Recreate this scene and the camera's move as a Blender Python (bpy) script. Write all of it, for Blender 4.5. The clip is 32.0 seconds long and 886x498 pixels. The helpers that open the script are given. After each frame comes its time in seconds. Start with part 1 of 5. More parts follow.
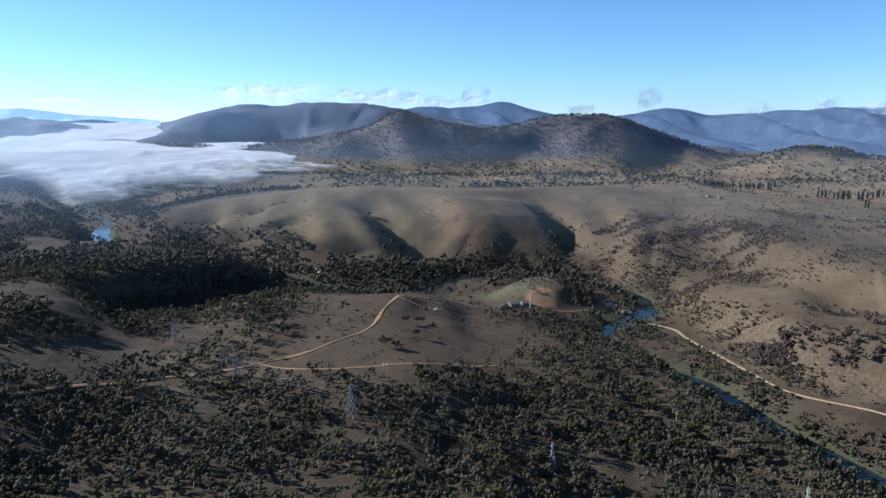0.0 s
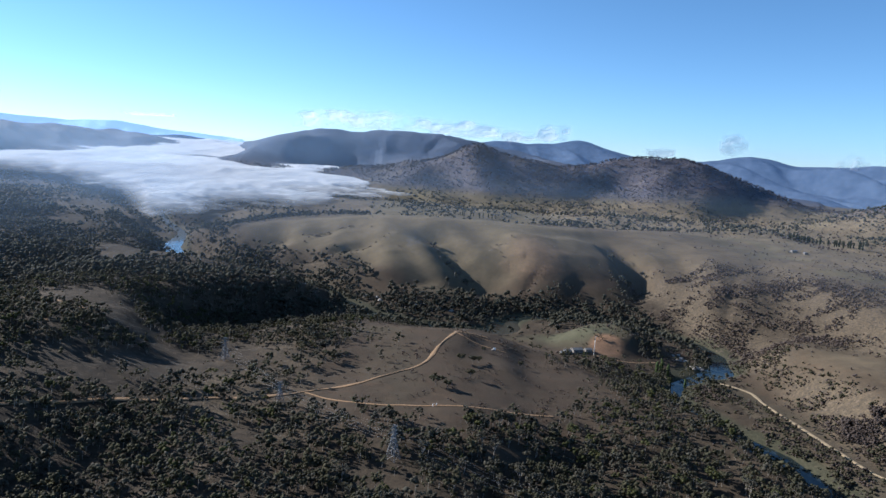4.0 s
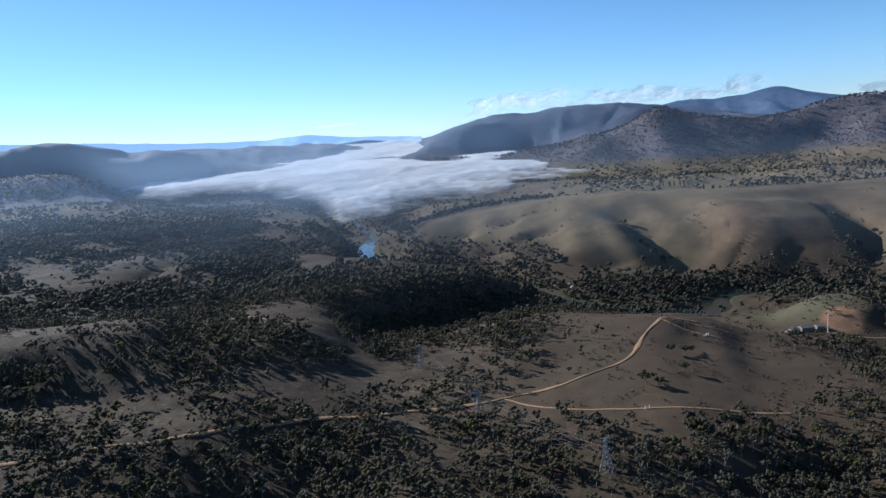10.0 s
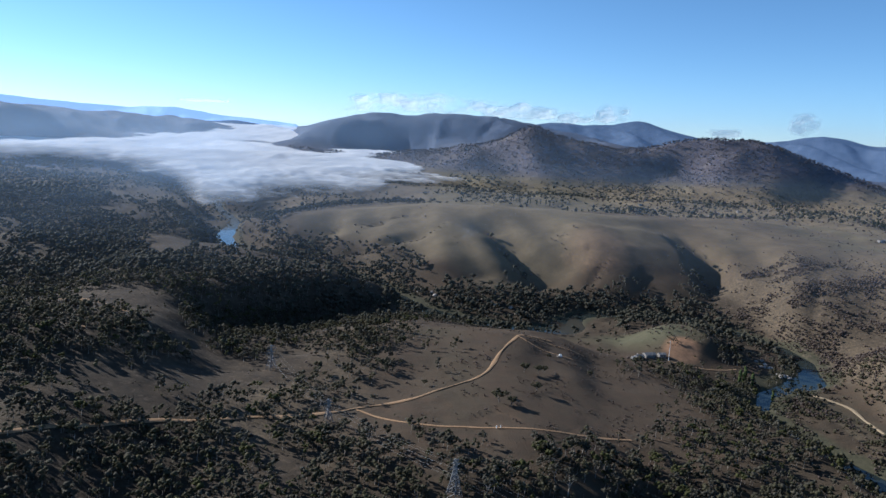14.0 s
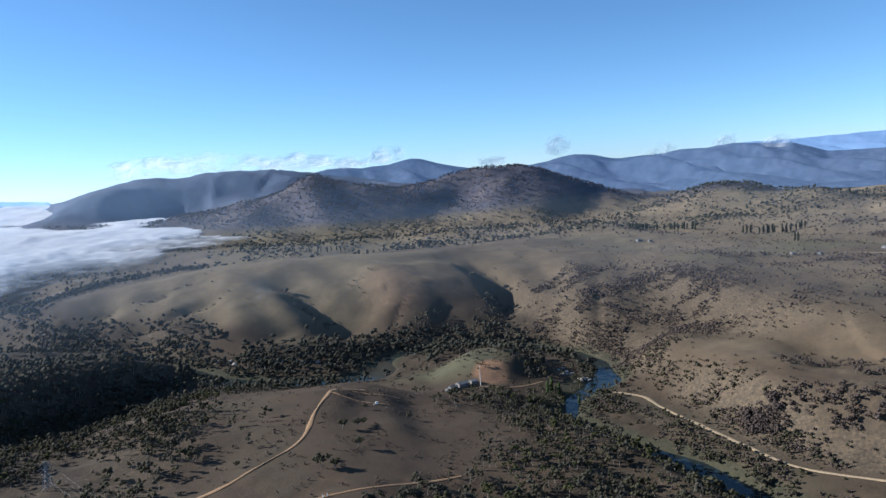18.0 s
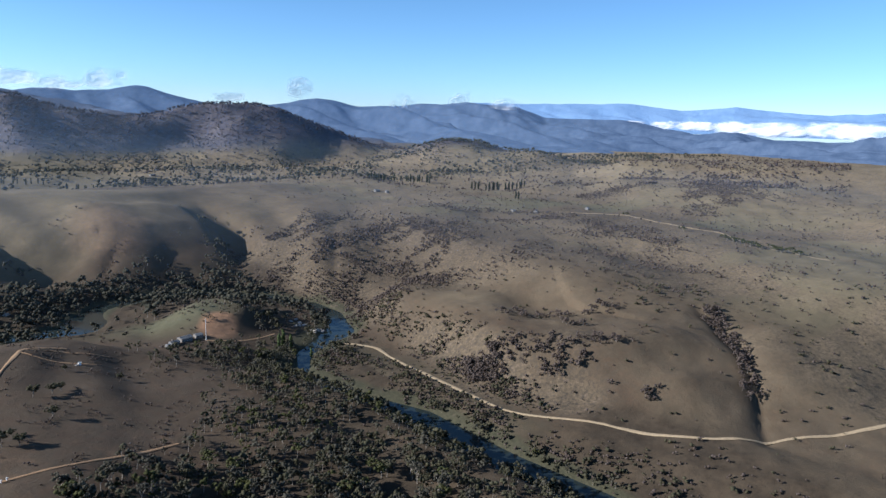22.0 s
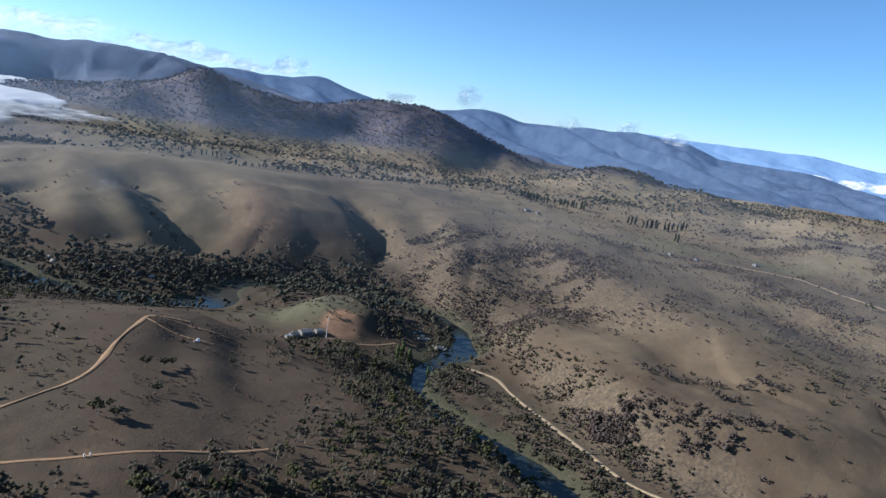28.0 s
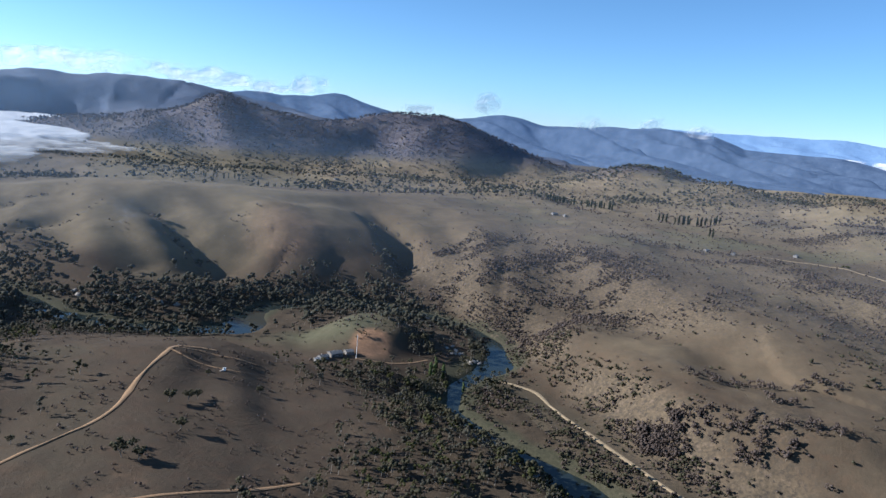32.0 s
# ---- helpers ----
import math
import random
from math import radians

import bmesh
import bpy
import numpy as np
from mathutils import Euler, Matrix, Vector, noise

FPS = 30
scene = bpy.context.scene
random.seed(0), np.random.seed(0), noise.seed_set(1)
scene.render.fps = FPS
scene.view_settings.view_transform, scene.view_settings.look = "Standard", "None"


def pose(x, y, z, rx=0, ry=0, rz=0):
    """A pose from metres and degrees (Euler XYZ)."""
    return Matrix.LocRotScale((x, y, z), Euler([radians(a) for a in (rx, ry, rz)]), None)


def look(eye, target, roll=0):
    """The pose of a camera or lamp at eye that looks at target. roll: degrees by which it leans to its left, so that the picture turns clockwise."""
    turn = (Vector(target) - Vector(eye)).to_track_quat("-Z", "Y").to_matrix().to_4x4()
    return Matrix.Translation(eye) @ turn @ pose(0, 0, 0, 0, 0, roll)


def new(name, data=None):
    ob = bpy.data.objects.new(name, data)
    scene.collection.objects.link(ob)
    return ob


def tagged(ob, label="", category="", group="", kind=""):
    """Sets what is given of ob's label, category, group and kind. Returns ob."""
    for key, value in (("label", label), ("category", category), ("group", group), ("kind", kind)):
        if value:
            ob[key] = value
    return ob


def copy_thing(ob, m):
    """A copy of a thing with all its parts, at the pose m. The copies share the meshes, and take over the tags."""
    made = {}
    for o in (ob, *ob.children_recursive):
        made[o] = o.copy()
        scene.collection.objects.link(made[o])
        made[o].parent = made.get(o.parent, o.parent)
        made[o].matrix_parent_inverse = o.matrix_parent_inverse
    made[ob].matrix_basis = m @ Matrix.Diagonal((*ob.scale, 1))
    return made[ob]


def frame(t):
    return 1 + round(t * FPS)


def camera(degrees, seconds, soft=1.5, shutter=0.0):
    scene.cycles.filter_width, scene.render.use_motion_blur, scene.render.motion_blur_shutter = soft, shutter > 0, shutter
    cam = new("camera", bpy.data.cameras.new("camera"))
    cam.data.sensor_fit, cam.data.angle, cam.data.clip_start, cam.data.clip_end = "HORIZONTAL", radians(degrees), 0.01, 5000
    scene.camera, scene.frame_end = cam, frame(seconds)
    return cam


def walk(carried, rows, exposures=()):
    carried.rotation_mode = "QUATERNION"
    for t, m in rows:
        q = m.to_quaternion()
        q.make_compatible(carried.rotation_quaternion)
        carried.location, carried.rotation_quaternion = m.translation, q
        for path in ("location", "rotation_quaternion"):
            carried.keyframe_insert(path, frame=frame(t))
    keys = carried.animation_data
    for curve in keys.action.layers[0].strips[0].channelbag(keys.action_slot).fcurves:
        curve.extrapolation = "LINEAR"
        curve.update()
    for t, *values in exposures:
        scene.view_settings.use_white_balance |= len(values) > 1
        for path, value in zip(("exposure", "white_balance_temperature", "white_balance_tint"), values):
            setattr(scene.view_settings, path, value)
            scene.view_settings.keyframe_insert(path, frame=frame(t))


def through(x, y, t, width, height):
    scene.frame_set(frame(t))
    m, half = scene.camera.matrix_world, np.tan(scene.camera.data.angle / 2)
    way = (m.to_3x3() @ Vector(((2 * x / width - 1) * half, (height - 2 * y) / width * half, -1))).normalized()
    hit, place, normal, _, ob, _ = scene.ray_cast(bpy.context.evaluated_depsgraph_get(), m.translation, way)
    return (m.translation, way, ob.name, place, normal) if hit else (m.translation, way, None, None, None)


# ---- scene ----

EXPOSURES = [(t, e, 4950, 7) for t, e in ((0, 1.14), (6, 1.06), (9, 0.9), (13, 0.92), (17, 1.06), (24, 1.16), (32, 1.18))]
cam = camera(63.53, 32.0)
ROWS = [
    (0, -4.42, -84.51, 260.58, 79.584, -0.207, -9.754),
    (0.5, -1.77, -81.48, 260.04, 79.452, -0.422, -9.017),
    (1, 0.21, -78.22, 259.54, 80.019, -1.158, -9.529),
    (1.5, 1.67, -74.77, 259.09, 79.864, -1.763, -10.906),
    (2, 2.72, -71.15, 258.73, 79.666, -2.53, -10.49),
    (2.5, 3.46, -67.41, 258.48, 80.17, -3.084, -8.269),
    (3, 3.95, -63.59, 258.33, 80.514, -2.891, -6.696),
    (3.5, 4.26, -59.7, 258.3, 81.364, -2.773, -5.457),
    (5.5, 4.42, -44.09, 259.15, 82.232, -7.606, 3.861),
    (6, 4.3, -40.29, 259.56, 82.058, -8.044, 6.928),
    (6.5, 4.14, -36.56, 260.01, 81.839, -8.383, 10.597),
    (7, 3.94, -32.92, 260.5, 81.733, -7.175, 12.685),
    (7.5, 3.71, -29.37, 261, 81.842, -5.424, 13.306),
    (8, 3.44, -25.94, 261.51, 81.719, -2.759, 13.573),
    (8.5, 3.13, -22.61, 262.01, 81.26, -0.121, 14.251),
    (9, 2.8, -19.39, 262.49, 81.312, 2.559, 14.709),
    (9.5, 2.43, -16.28, 262.95, 80.8, 3.786, 13.458),
    (10, 2.03, -13.29, 263.37, 80.594, 4.539, 10.031),
    (10.5, 1.61, -10.39, 263.75, 80.981, 4.107, 7.726),
    (11, 1.18, -7.6, 264.08, 80.568, 3.124, 7.222),
    (11.5, 0.73, -4.89, 264.37, 80.937, 1.752, 6.379),
    (12, 0.28, -2.26, 264.61, 81.894, -1.14, 2.827),
    (12.5, -0.16, 0.31, 264.8, 80.559, -0.588, 0.065),
    (13, -0.57, 2.82, 264.94, 80.497, -2.901, 0.435),
    (13.5, -0.94, 5.29, 265.05, 80.318, -3.271, 0.824),
    (15.5, -1.69, 15.08, 265.16, 81.217, -0.787, -2.512),
    (16, -1.61, 17.58, 265.14, 82.5, -1.481, -4.521),
    (16.5, -1.38, 20.13, 265.12, 83.538, -1.179, -9.219),
    (17, -0.98, 22.74, 265.1, 83.383, 1.624, -12.77),
    (17.5, -0.42, 25.42, 265.08, 83.758, 2.957, -13.806),
    (18, 0.34, 28.2, 265.07, 83.855, 3.654, -16.988),
    (18.5, 1.29, 31.07, 265.08, 82.623, 3.19, -22.921),
    (19, 2.46, 34.04, 265.1, 80.683, 4.087, -27.788),
    (19.5, 3.84, 37.13, 265.13, 81.007, 3.477, -28.54),
    (20, 5.43, 40.33, 265.18, 80.766, 2.49, -31.166),
    (20.5, 7.24, 43.66, 265.25, 79.179, 3.703, -35.562),
    (21, 9.25, 47.11, 265.32, 79.783, 1.94, -36.072),
    (21.5, 11.46, 50.67, 265.4, 79.964, -0.758, -36.013),
    (22, 13.86, 54.35, 265.47, 79.125, -1.681, -37.219),
    (22.5, 16.43, 58.14, 265.54, 79.552, -4.735, -36.181),
    (23, 19.15, 62.03, 265.58, 79.827, -5.959, -35.033),
    (23.5, 21.99, 66, 265.59, 80.315, -6.747, -34.847),
    (24, 24.92, 70.05, 265.57, 80.179, -2.505, -33.129),
    (24.5, 27.91, 74.16, 265.49, 80.329, -0.13, -31.849),
    (25, 30.93, 78.31, 265.35, 79.143, -1.481, -33.616),
    (25.5, 33.93, 82.47, 265.14, 77.321, 0.335, -33.578),
    (26, 36.89, 86.64, 264.86, 78.19, -3.089, -28.92),
    (26.5, 39.76, 90.78, 264.5, 79.015, -4.401, -27.358),
    (28.5, 49.63, 106.52, 262.35, 79.216, -9.515, -23.633),
    (29, 51.54, 110.12, 261.71, 80.007, -6.449, -24.907),
    (29.5, 53.19, 113.53, 261.08, 80.309, -5.168, -22.813),
    (30, 54.57, 116.72, 260.52, 80.171, -0.911, -19.759),
    (30.5, 55.68, 119.67, 260.08, 80.376, 0.055, -18.109),
    (31, 56.56, 122.35, 259.85, 80.46, -1.214, -20.002),
    (31.5, 57.24, 124.75, 259.91, 80.782, -2.946, -22.293),
    (32, 57.78, 126.85, 260.39, 79.783, -5.125, -22.621),
]
walk(cam, [(t, pose(x, y, z, rx, ry, rz)) for t, x, y, z, rx, ry, rz in ROWS], EXPOSURES)

# ---- light ----
SUN_ELEVATION, SUN_FROM = 23.5, 152.0      # degrees; SUN_FROM counts from +x towards +y
world = bpy.data.worlds.new("morning_sky")
scene.world = world
world.use_nodes = True
wn = world.node_tree.nodes
sky = wn.new("ShaderNodeTexSky")
sky.sky_type, sky.sun_disc = "NISHITA", False
sky.sun_elevation = radians(SUN_ELEVATION)
sky.sun_rotation = radians(90 - SUN_FROM)
sky.altitude, sky.air_density, sky.dust_density, sky.ozone_density = 1500, 0.75, 0.12, 2.3
wn["Background"].inputs["Strength"].default_value = 0.062
tone = wn.new("ShaderNodeHueSaturation")
tone.inputs["Hue"].default_value, tone.inputs["Saturation"].default_value = 0.49, 0.94
world.node_tree.links.new(sky.outputs["Color"], tone.inputs["Color"])
world.node_tree.links.new(tone.outputs["Color"], wn["Background"].inputs["Color"])
sun = new("sun", bpy.data.lights.new("sun", "SUN"))
sun.data.energy, sun.data.angle, sun.data.color = 5.0, radians(0.6), (1.0, 0.83, 0.64)
a, e = radians(SUN_FROM), radians(SUN_ELEVATION)
sun.matrix_world = look((math.cos(a) * math.cos(e) * 100, math.sin(a) * math.cos(e) * 100, math.sin(e) * 100), (0, 0, 0))


# ---- materials ----
class Nodes:
    """Short hand for node materials."""

    def __init__(self, name, rough=0.9, metal=0.0, spec=0.2):
        self.mat = bpy.data.materials.new(name)
        self.mat.use_nodes = True
        self.tree = self.mat.node_tree
        self.bsdf = self.tree.nodes["Principled BSDF"]
        self.out = self.tree.nodes["Material Output"]
        self.bsdf.inputs["Roughness"].default_value = rough
        self.bsdf.inputs["Metallic"].default_value = metal
        self.bsdf.inputs["Specular IOR Level"].default_value = spec
        self.geo = self.tree.nodes.new("ShaderNodeNewGeometry").outputs["Position"]

    def set(self, socket, value):
        if hasattr(value, "links"):
            self.tree.links.new(value, socket)
        else:
            socket.default_value = value

    def noise(self, size, detail=6.0, rough=0.6, where=None, stretch=None):
        """Noise whose large features are about size metres."""
        n = self.tree.nodes.new("ShaderNodeTexNoise")
        n.inputs["Scale"].default_value = 1.0 / size
        n.inputs["Detail"].default_value = detail
        n.inputs["Roughness"].default_value = rough
        v = where or self.geo
        if stretch:
            m = self.tree.nodes.new("ShaderNodeMapping")
            m.inputs["Scale"].default_value = stretch
            self.tree.links.new(v, m.inputs["Vector"])
            v = m.outputs["Vector"]
        self.tree.links.new(v, n.inputs["Vector"])
        return n.outputs["Fac"]

    def ramp(self, fac, stops):
        r = self.tree.nodes.new("ShaderNodeValToRGB")
        el = r.color_ramp.elements
        while len(el) < len(stops):
            el.new(0.5)
        for x, (p, c) in zip(el, stops):
            x.position, x.color = p, (c, c, c, 1) if isinstance(c, (int, float)) else (*c, 1)
        self.tree.links.new(fac, r.inputs["Fac"])
        return r.outputs["Color"]

    def mix(self, fac, a, b, blend="MIX"):
        m = self.tree.nodes.new("ShaderNodeMix")
        m.data_type, m.blend_type = "RGBA", blend
        self.set(m.inputs["Factor"], fac)
        for s, v in ((m.inputs["A"], a), (m.inputs["B"], b)):
            self.set(s, v if hasattr(v, "links") else (*v, 1))
        return m.outputs["Result"]

    def maths(self, op, a, b=0.0):
        m = self.tree.nodes.new("ShaderNodeMath")
        m.operation, m.use_clamp = op, op in ("ADD", "SUBTRACT")
        self.set(m.inputs[0], a)
        self.set(m.inputs[1], b)
        return m.outputs["Value"]

    def sum_of(self, *values):
        total = values[0]
        for v in values[1:]:
            m = self.tree.nodes.new("ShaderNodeMath")
            m.operation = "ADD"
            self.set(m.inputs[0], total)
            self.set(m.inputs[1], v)
            total = m.outputs["Value"]
        return total

    def attr(self, name):
        n = self.tree.nodes.new("ShaderNodeAttribute")
        n.attribute_name = name
        return n.outputs["Fac"]

    def colour(self, c):
        self.set(self.bsdf.inputs["Base Color"], c if hasattr(c, "links") else (*c, 1))
        return self

    def bump(self, height, distance, strength=1.0):
        b = self.tree.nodes.new("ShaderNodeBump")
        b.inputs["Distance"].default_value = distance
        b.inputs["Strength"].default_value = strength
        self.tree.links.new(height, b.inputs["Height"])
        self.tree.links.new(b.outputs["Normal"], self.bsdf.inputs["Normal"])
        return self

    def island(self):
        return self.tree.nodes.new("ShaderNodeNewGeometry").outputs["Random Per Island"]

    def random(self):
        return self.tree.nodes.new("ShaderNodeObjectInfo").outputs["Random"]


def ground_material():
    n = Nodes("grazed_ground", 0.95, spec=0.1)
    broad, mid, fine = n.noise(160, 5), n.noise(34, 6, 0.65), n.noise(3.2, 6, 0.75)
    tuft = n.noise(9, 5, 0.8)
    grit, worn = n.noise(1.3, 4, 0.7), n.noise(13, 5, 0.65)
    # dry pasture
    dry = n.mix(n.ramp(mid, [(0.35, 0.0), (0.68, 1.0)]), (0.054, 0.039, 0.026), (0.09, 0.066, 0.042))
    dry = n.mix(n.ramp(fine, [(0.38, 0.0), (0.62, 0.55)]), dry, (0.066, 0.047, 0.031))
    green = n.mix(n.ramp(tuft, [(0.35, 0.0), (0.66, 1.0)]), (0.076, 0.073, 0.042), (0.118, 0.11, 0.065))
    dry = n.mix(n.ramp(worn, [(0.46, 0.0), (0.66, 0.6)]), dry, (0.085, 0.054, 0.034))
    dry = n.mix(n.ramp(grit, [(0.52, 0.0), (0.66, 0.6)]), dry, (0.04, 0.033, 0.022))
    soil = n.mix(n.ramp(fine, [(0.3, 0.0), (0.7, 1.0)]), (0.2, 0.115, 0.065), (0.31, 0.185, 0.105))
    litter = n.mix(n.ramp(fine, [(0.35, 0.0), (0.65, 1.0)]), (0.075, 0.058, 0.038), (0.15, 0.112, 0.07))
    # dark woodland floor; also laid where shade is painted into the ground
    wood_and_shade = n.mix(n.ramp(n.noise(26, 8, 0.75), [(0.36, 0.0), (0.62, 1.0)]), (0.03, 0.023, 0.016), (0.072, 0.053, 0.034))
    wet = n.mix(n.ramp(fine, [(0.35, 0.0), (0.65, 1.0)]), (0.034, 0.034, 0.021), (0.068, 0.064, 0.038))
    c = n.mix(n.ramp(n.maths("ADD", n.attr("green"), n.maths("MULTIPLY", n.maths("SUBTRACT", broad, 0.5), 0.9)), [(0.15, 0.0), (0.75, 1.0)]), dry, green)
    c = n.mix(n.ramp(n.maths("ADD", n.attr("soil"), n.maths("MULTIPLY", n.maths("SUBTRACT", mid, 0.5), 0.8)), [(0.3, 0.0), (0.8, 1.0)]), c, soil)
    c = n.mix(n.ramp(n.maths("ADD", n.attr("scrub"), n.maths("MULTIPLY", n.maths("SUBTRACT", tuft, 0.5), 0.9)), [(0.3, 0.0), (0.75, 1.0)]), c, litter)
    spots = n.ramp(n.noise(4.5, 4, 0.7), [(0.5, 0.0), (0.6, 1.0)])
    c = n.mix(n.maths("MULTIPLY", spots, n.ramp(n.attr("scrub"), [(0.05, 0.22), (0.7, 0.85)])), c, (0.062, 0.05, 0.037))
    c = n.mix(n.ramp(n.maths("ADD", n.attr("wood_and_shade"), n.maths("MULTIPLY", n.maths("SUBTRACT", n.noise(70, 6), 0.5), 0.8)), [(0.35, 0.0), (0.7, 1.0)]), c, wood_and_shade)
    c = n.mix(n.ramp(n.attr("bank"), [(0.2, 0.0), (0.8, 1.0)]), c, wet)
    stony = n.ramp(n.attr("scrub"), [(0.25, 0.0), (0.8, 1.0)])
    pale = n.mix(n.ramp(mid, [(0.35, 0.0), (0.65, 1.0)]), (0.168, 0.13, 0.078), (0.235, 0.182, 0.112))
    # far hills: blue and grey put into the ground colour for haze
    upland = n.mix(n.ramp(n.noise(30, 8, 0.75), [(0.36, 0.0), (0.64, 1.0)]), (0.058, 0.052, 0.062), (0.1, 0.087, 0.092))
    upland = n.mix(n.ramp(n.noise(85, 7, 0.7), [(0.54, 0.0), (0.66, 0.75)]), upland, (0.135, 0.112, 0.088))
    upland = n.mix(n.attr("haze_blue"), upland, n.mix(n.noise(60, 7, 0.7), (0.06, 0.075, 0.115), (0.09, 0.108, 0.155)))
    c = n.mix(n.ramp(n.maths("ADD", n.attr("pale"), n.maths("MULTIPLY", n.maths("SUBTRACT", n.noise(45, 8, 0.72), 0.5), 0.6)), [(0.2, 0.0), (0.95, 0.85)]), c, pale)
    c = n.mix(n.maths("MULTIPLY", stony, n.ramp(n.noise(3.4, 4, 0.75), [(0.5, 0.0), (0.62, 0.8)])), c, (0.045, 0.037, 0.029))
    c = n.mix(n.maths("MULTIPLY", stony, n.ramp(n.noise(6.1, 5, 0.75), [(0.55, 0.0), (0.66, 0.55)])), c, (0.19, 0.14, 0.1))
    mottle = n.ramp(n.noise(14, 8, 0.78), [(0.42, 0.0), (0.6, 1.0)])
    c = n.mix(n.maths("MULTIPLY", mottle, 0.22), c, (0.075, 0.062, 0.044))
    # western hills paled further, haze again held in the colour
    upland = n.mix(n.attr("west_haze"), upland, n.mix(n.noise(70, 7, 0.7), (0.09, 0.105, 0.14), (0.14, 0.155, 0.195)))
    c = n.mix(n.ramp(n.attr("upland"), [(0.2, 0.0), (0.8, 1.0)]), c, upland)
    n.colour(c)
    rough = n.maths("MULTIPLY", n.maths("MULTIPLY", n.attr("upland"), n.noise(40, 7, 0.7)), 9.0)
    n.bump(n.sum_of(n.maths("MULTIPLY", fine, 0.5), n.maths("MULTIPLY", tuft, 0.5), rough), 1.2, 0.7)
    return n.mat


def water_material():
    n = Nodes("river_water", 0.08, spec=0.16)
    n.colour(n.mix(n.noise(60, 3), (0.012, 0.02, 0.024), (0.03, 0.036, 0.03)))
    n.bump(n.noise(2.2, 4, 0.6), 0.05, 0.35)
    return n.mat


def track_material(name, light, dark):
    n = Nodes(name, 0.95, spec=0.1)
    n.colour(n.mix(n.ramp(n.noise(2.5, 6, 0.7), [(0.35, 0.0), (0.65, 1.0)]), n.mix(n.noise(30, 3), dark, light), tuple(0.62 * v for v in light)))
    n.bump(n.noise(0.7, 5), 0.12)
    return n.mat


def foliage_material(name, dark, light):
    """Leaves: each tree has its tone, each spray a little of its own; light comes through them a little."""
    n = Nodes(name, 0.8, spec=0.12)
    r = n.maths("ADD", n.maths("MULTIPLY", n.attr("tone"), 0.75), n.maths("MULTIPLY", n.island(), 0.3))
    n.colour(n.mix(r, dark, light))
    leaf = n.tree.nodes.new("ShaderNodeBsdfTranslucent")
    both = n.tree.nodes.new("ShaderNodeMixShader")
    both.inputs[0].default_value = 0.52
    leaf.inputs["Color"].default_value = (*(0.3 * p + 0.7 * q for p, q in zip(dark, light)), 1)
    for p, q in ((n.bsdf.outputs[0], both.inputs[1]), (leaf.outputs[0], both.inputs[2]), (both.outputs[0], n.out.inputs["Surface"])):
        n.tree.links.new(p, q)
    return n.mat


def plain_material(name, light, dark, size=1.0, rough=0.8, metal=0.0, depth=0.02):
    n = Nodes(name, rough, metal)
    n.colour(n.mix(n.ramp(n.noise(size, 5), [(0.35, 0.0), (0.65, 1.0)]), dark, light))
    n.bump(n.noise(size * 0.3, 4), depth)
    return n.mat


def range_material(name, dark, light, size, haze_glow=0.0):
    """Ranges at the edge of sight; tint and emission painted in for scattered light."""
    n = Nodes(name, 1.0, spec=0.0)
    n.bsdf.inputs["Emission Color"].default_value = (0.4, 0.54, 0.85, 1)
    n.bsdf.inputs["Emission Strength"].default_value = haze_glow
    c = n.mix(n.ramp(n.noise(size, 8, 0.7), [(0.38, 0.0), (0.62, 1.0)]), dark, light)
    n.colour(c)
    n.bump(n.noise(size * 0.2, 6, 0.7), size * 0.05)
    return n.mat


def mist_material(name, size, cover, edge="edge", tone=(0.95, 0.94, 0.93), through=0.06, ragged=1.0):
    """Water vapour: white and matt, lit through, thinning out where the edge attribute falls."""
    n = Nodes(name)
    n.tree.nodes.remove(n.bsdf)
    k = n.maths("ADD", n.attr(edge), n.maths("MULTIPLY", n.maths("SUBTRACT", n.noise(size, 8, 0.66), 0.5), ragged))
    fac = n.ramp(k, [(0.02, 0.0), (0.3, 0.36 * cover), (0.72, cover)])
    make = n.tree.nodes.new
    matt, back, clear, body, out = make("ShaderNodeBsdfDiffuse"), make("ShaderNodeBsdfTranslucent"), make("ShaderNodeBsdfTransparent"), make("ShaderNodeMixShader"), make("ShaderNodeMixShader")
    matt.inputs["Color"].default_value = back.inputs["Color"].default_value = (*tone, 1)
    body.inputs[0].default_value = through
    for a, b in ((matt.outputs[0], body.inputs[1]), (back.outputs[0], body.inputs[2]), (clear.outputs[0], out.inputs[1]), (body.outputs[0], out.inputs[2]), (fac, out.inputs[0]), (out.outputs[0], n.out.inputs["Surface"])):
        n.tree.links.new(a, b)
    return n.mat


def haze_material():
    """Translucent sheet standing in for haze: nearly clear, its blue set by colour."""
    n = Nodes("haze_veil")
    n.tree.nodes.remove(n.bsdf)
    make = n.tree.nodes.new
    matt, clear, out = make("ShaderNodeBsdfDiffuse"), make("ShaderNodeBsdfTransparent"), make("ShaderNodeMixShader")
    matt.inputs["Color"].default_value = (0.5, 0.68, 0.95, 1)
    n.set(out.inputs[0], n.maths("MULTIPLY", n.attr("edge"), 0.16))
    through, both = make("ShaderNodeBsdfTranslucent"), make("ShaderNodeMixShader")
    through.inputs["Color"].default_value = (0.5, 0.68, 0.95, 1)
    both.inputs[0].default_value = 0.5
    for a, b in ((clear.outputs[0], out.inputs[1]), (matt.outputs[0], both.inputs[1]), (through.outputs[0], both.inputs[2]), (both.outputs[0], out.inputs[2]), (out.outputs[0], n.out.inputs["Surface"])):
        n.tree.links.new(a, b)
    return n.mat


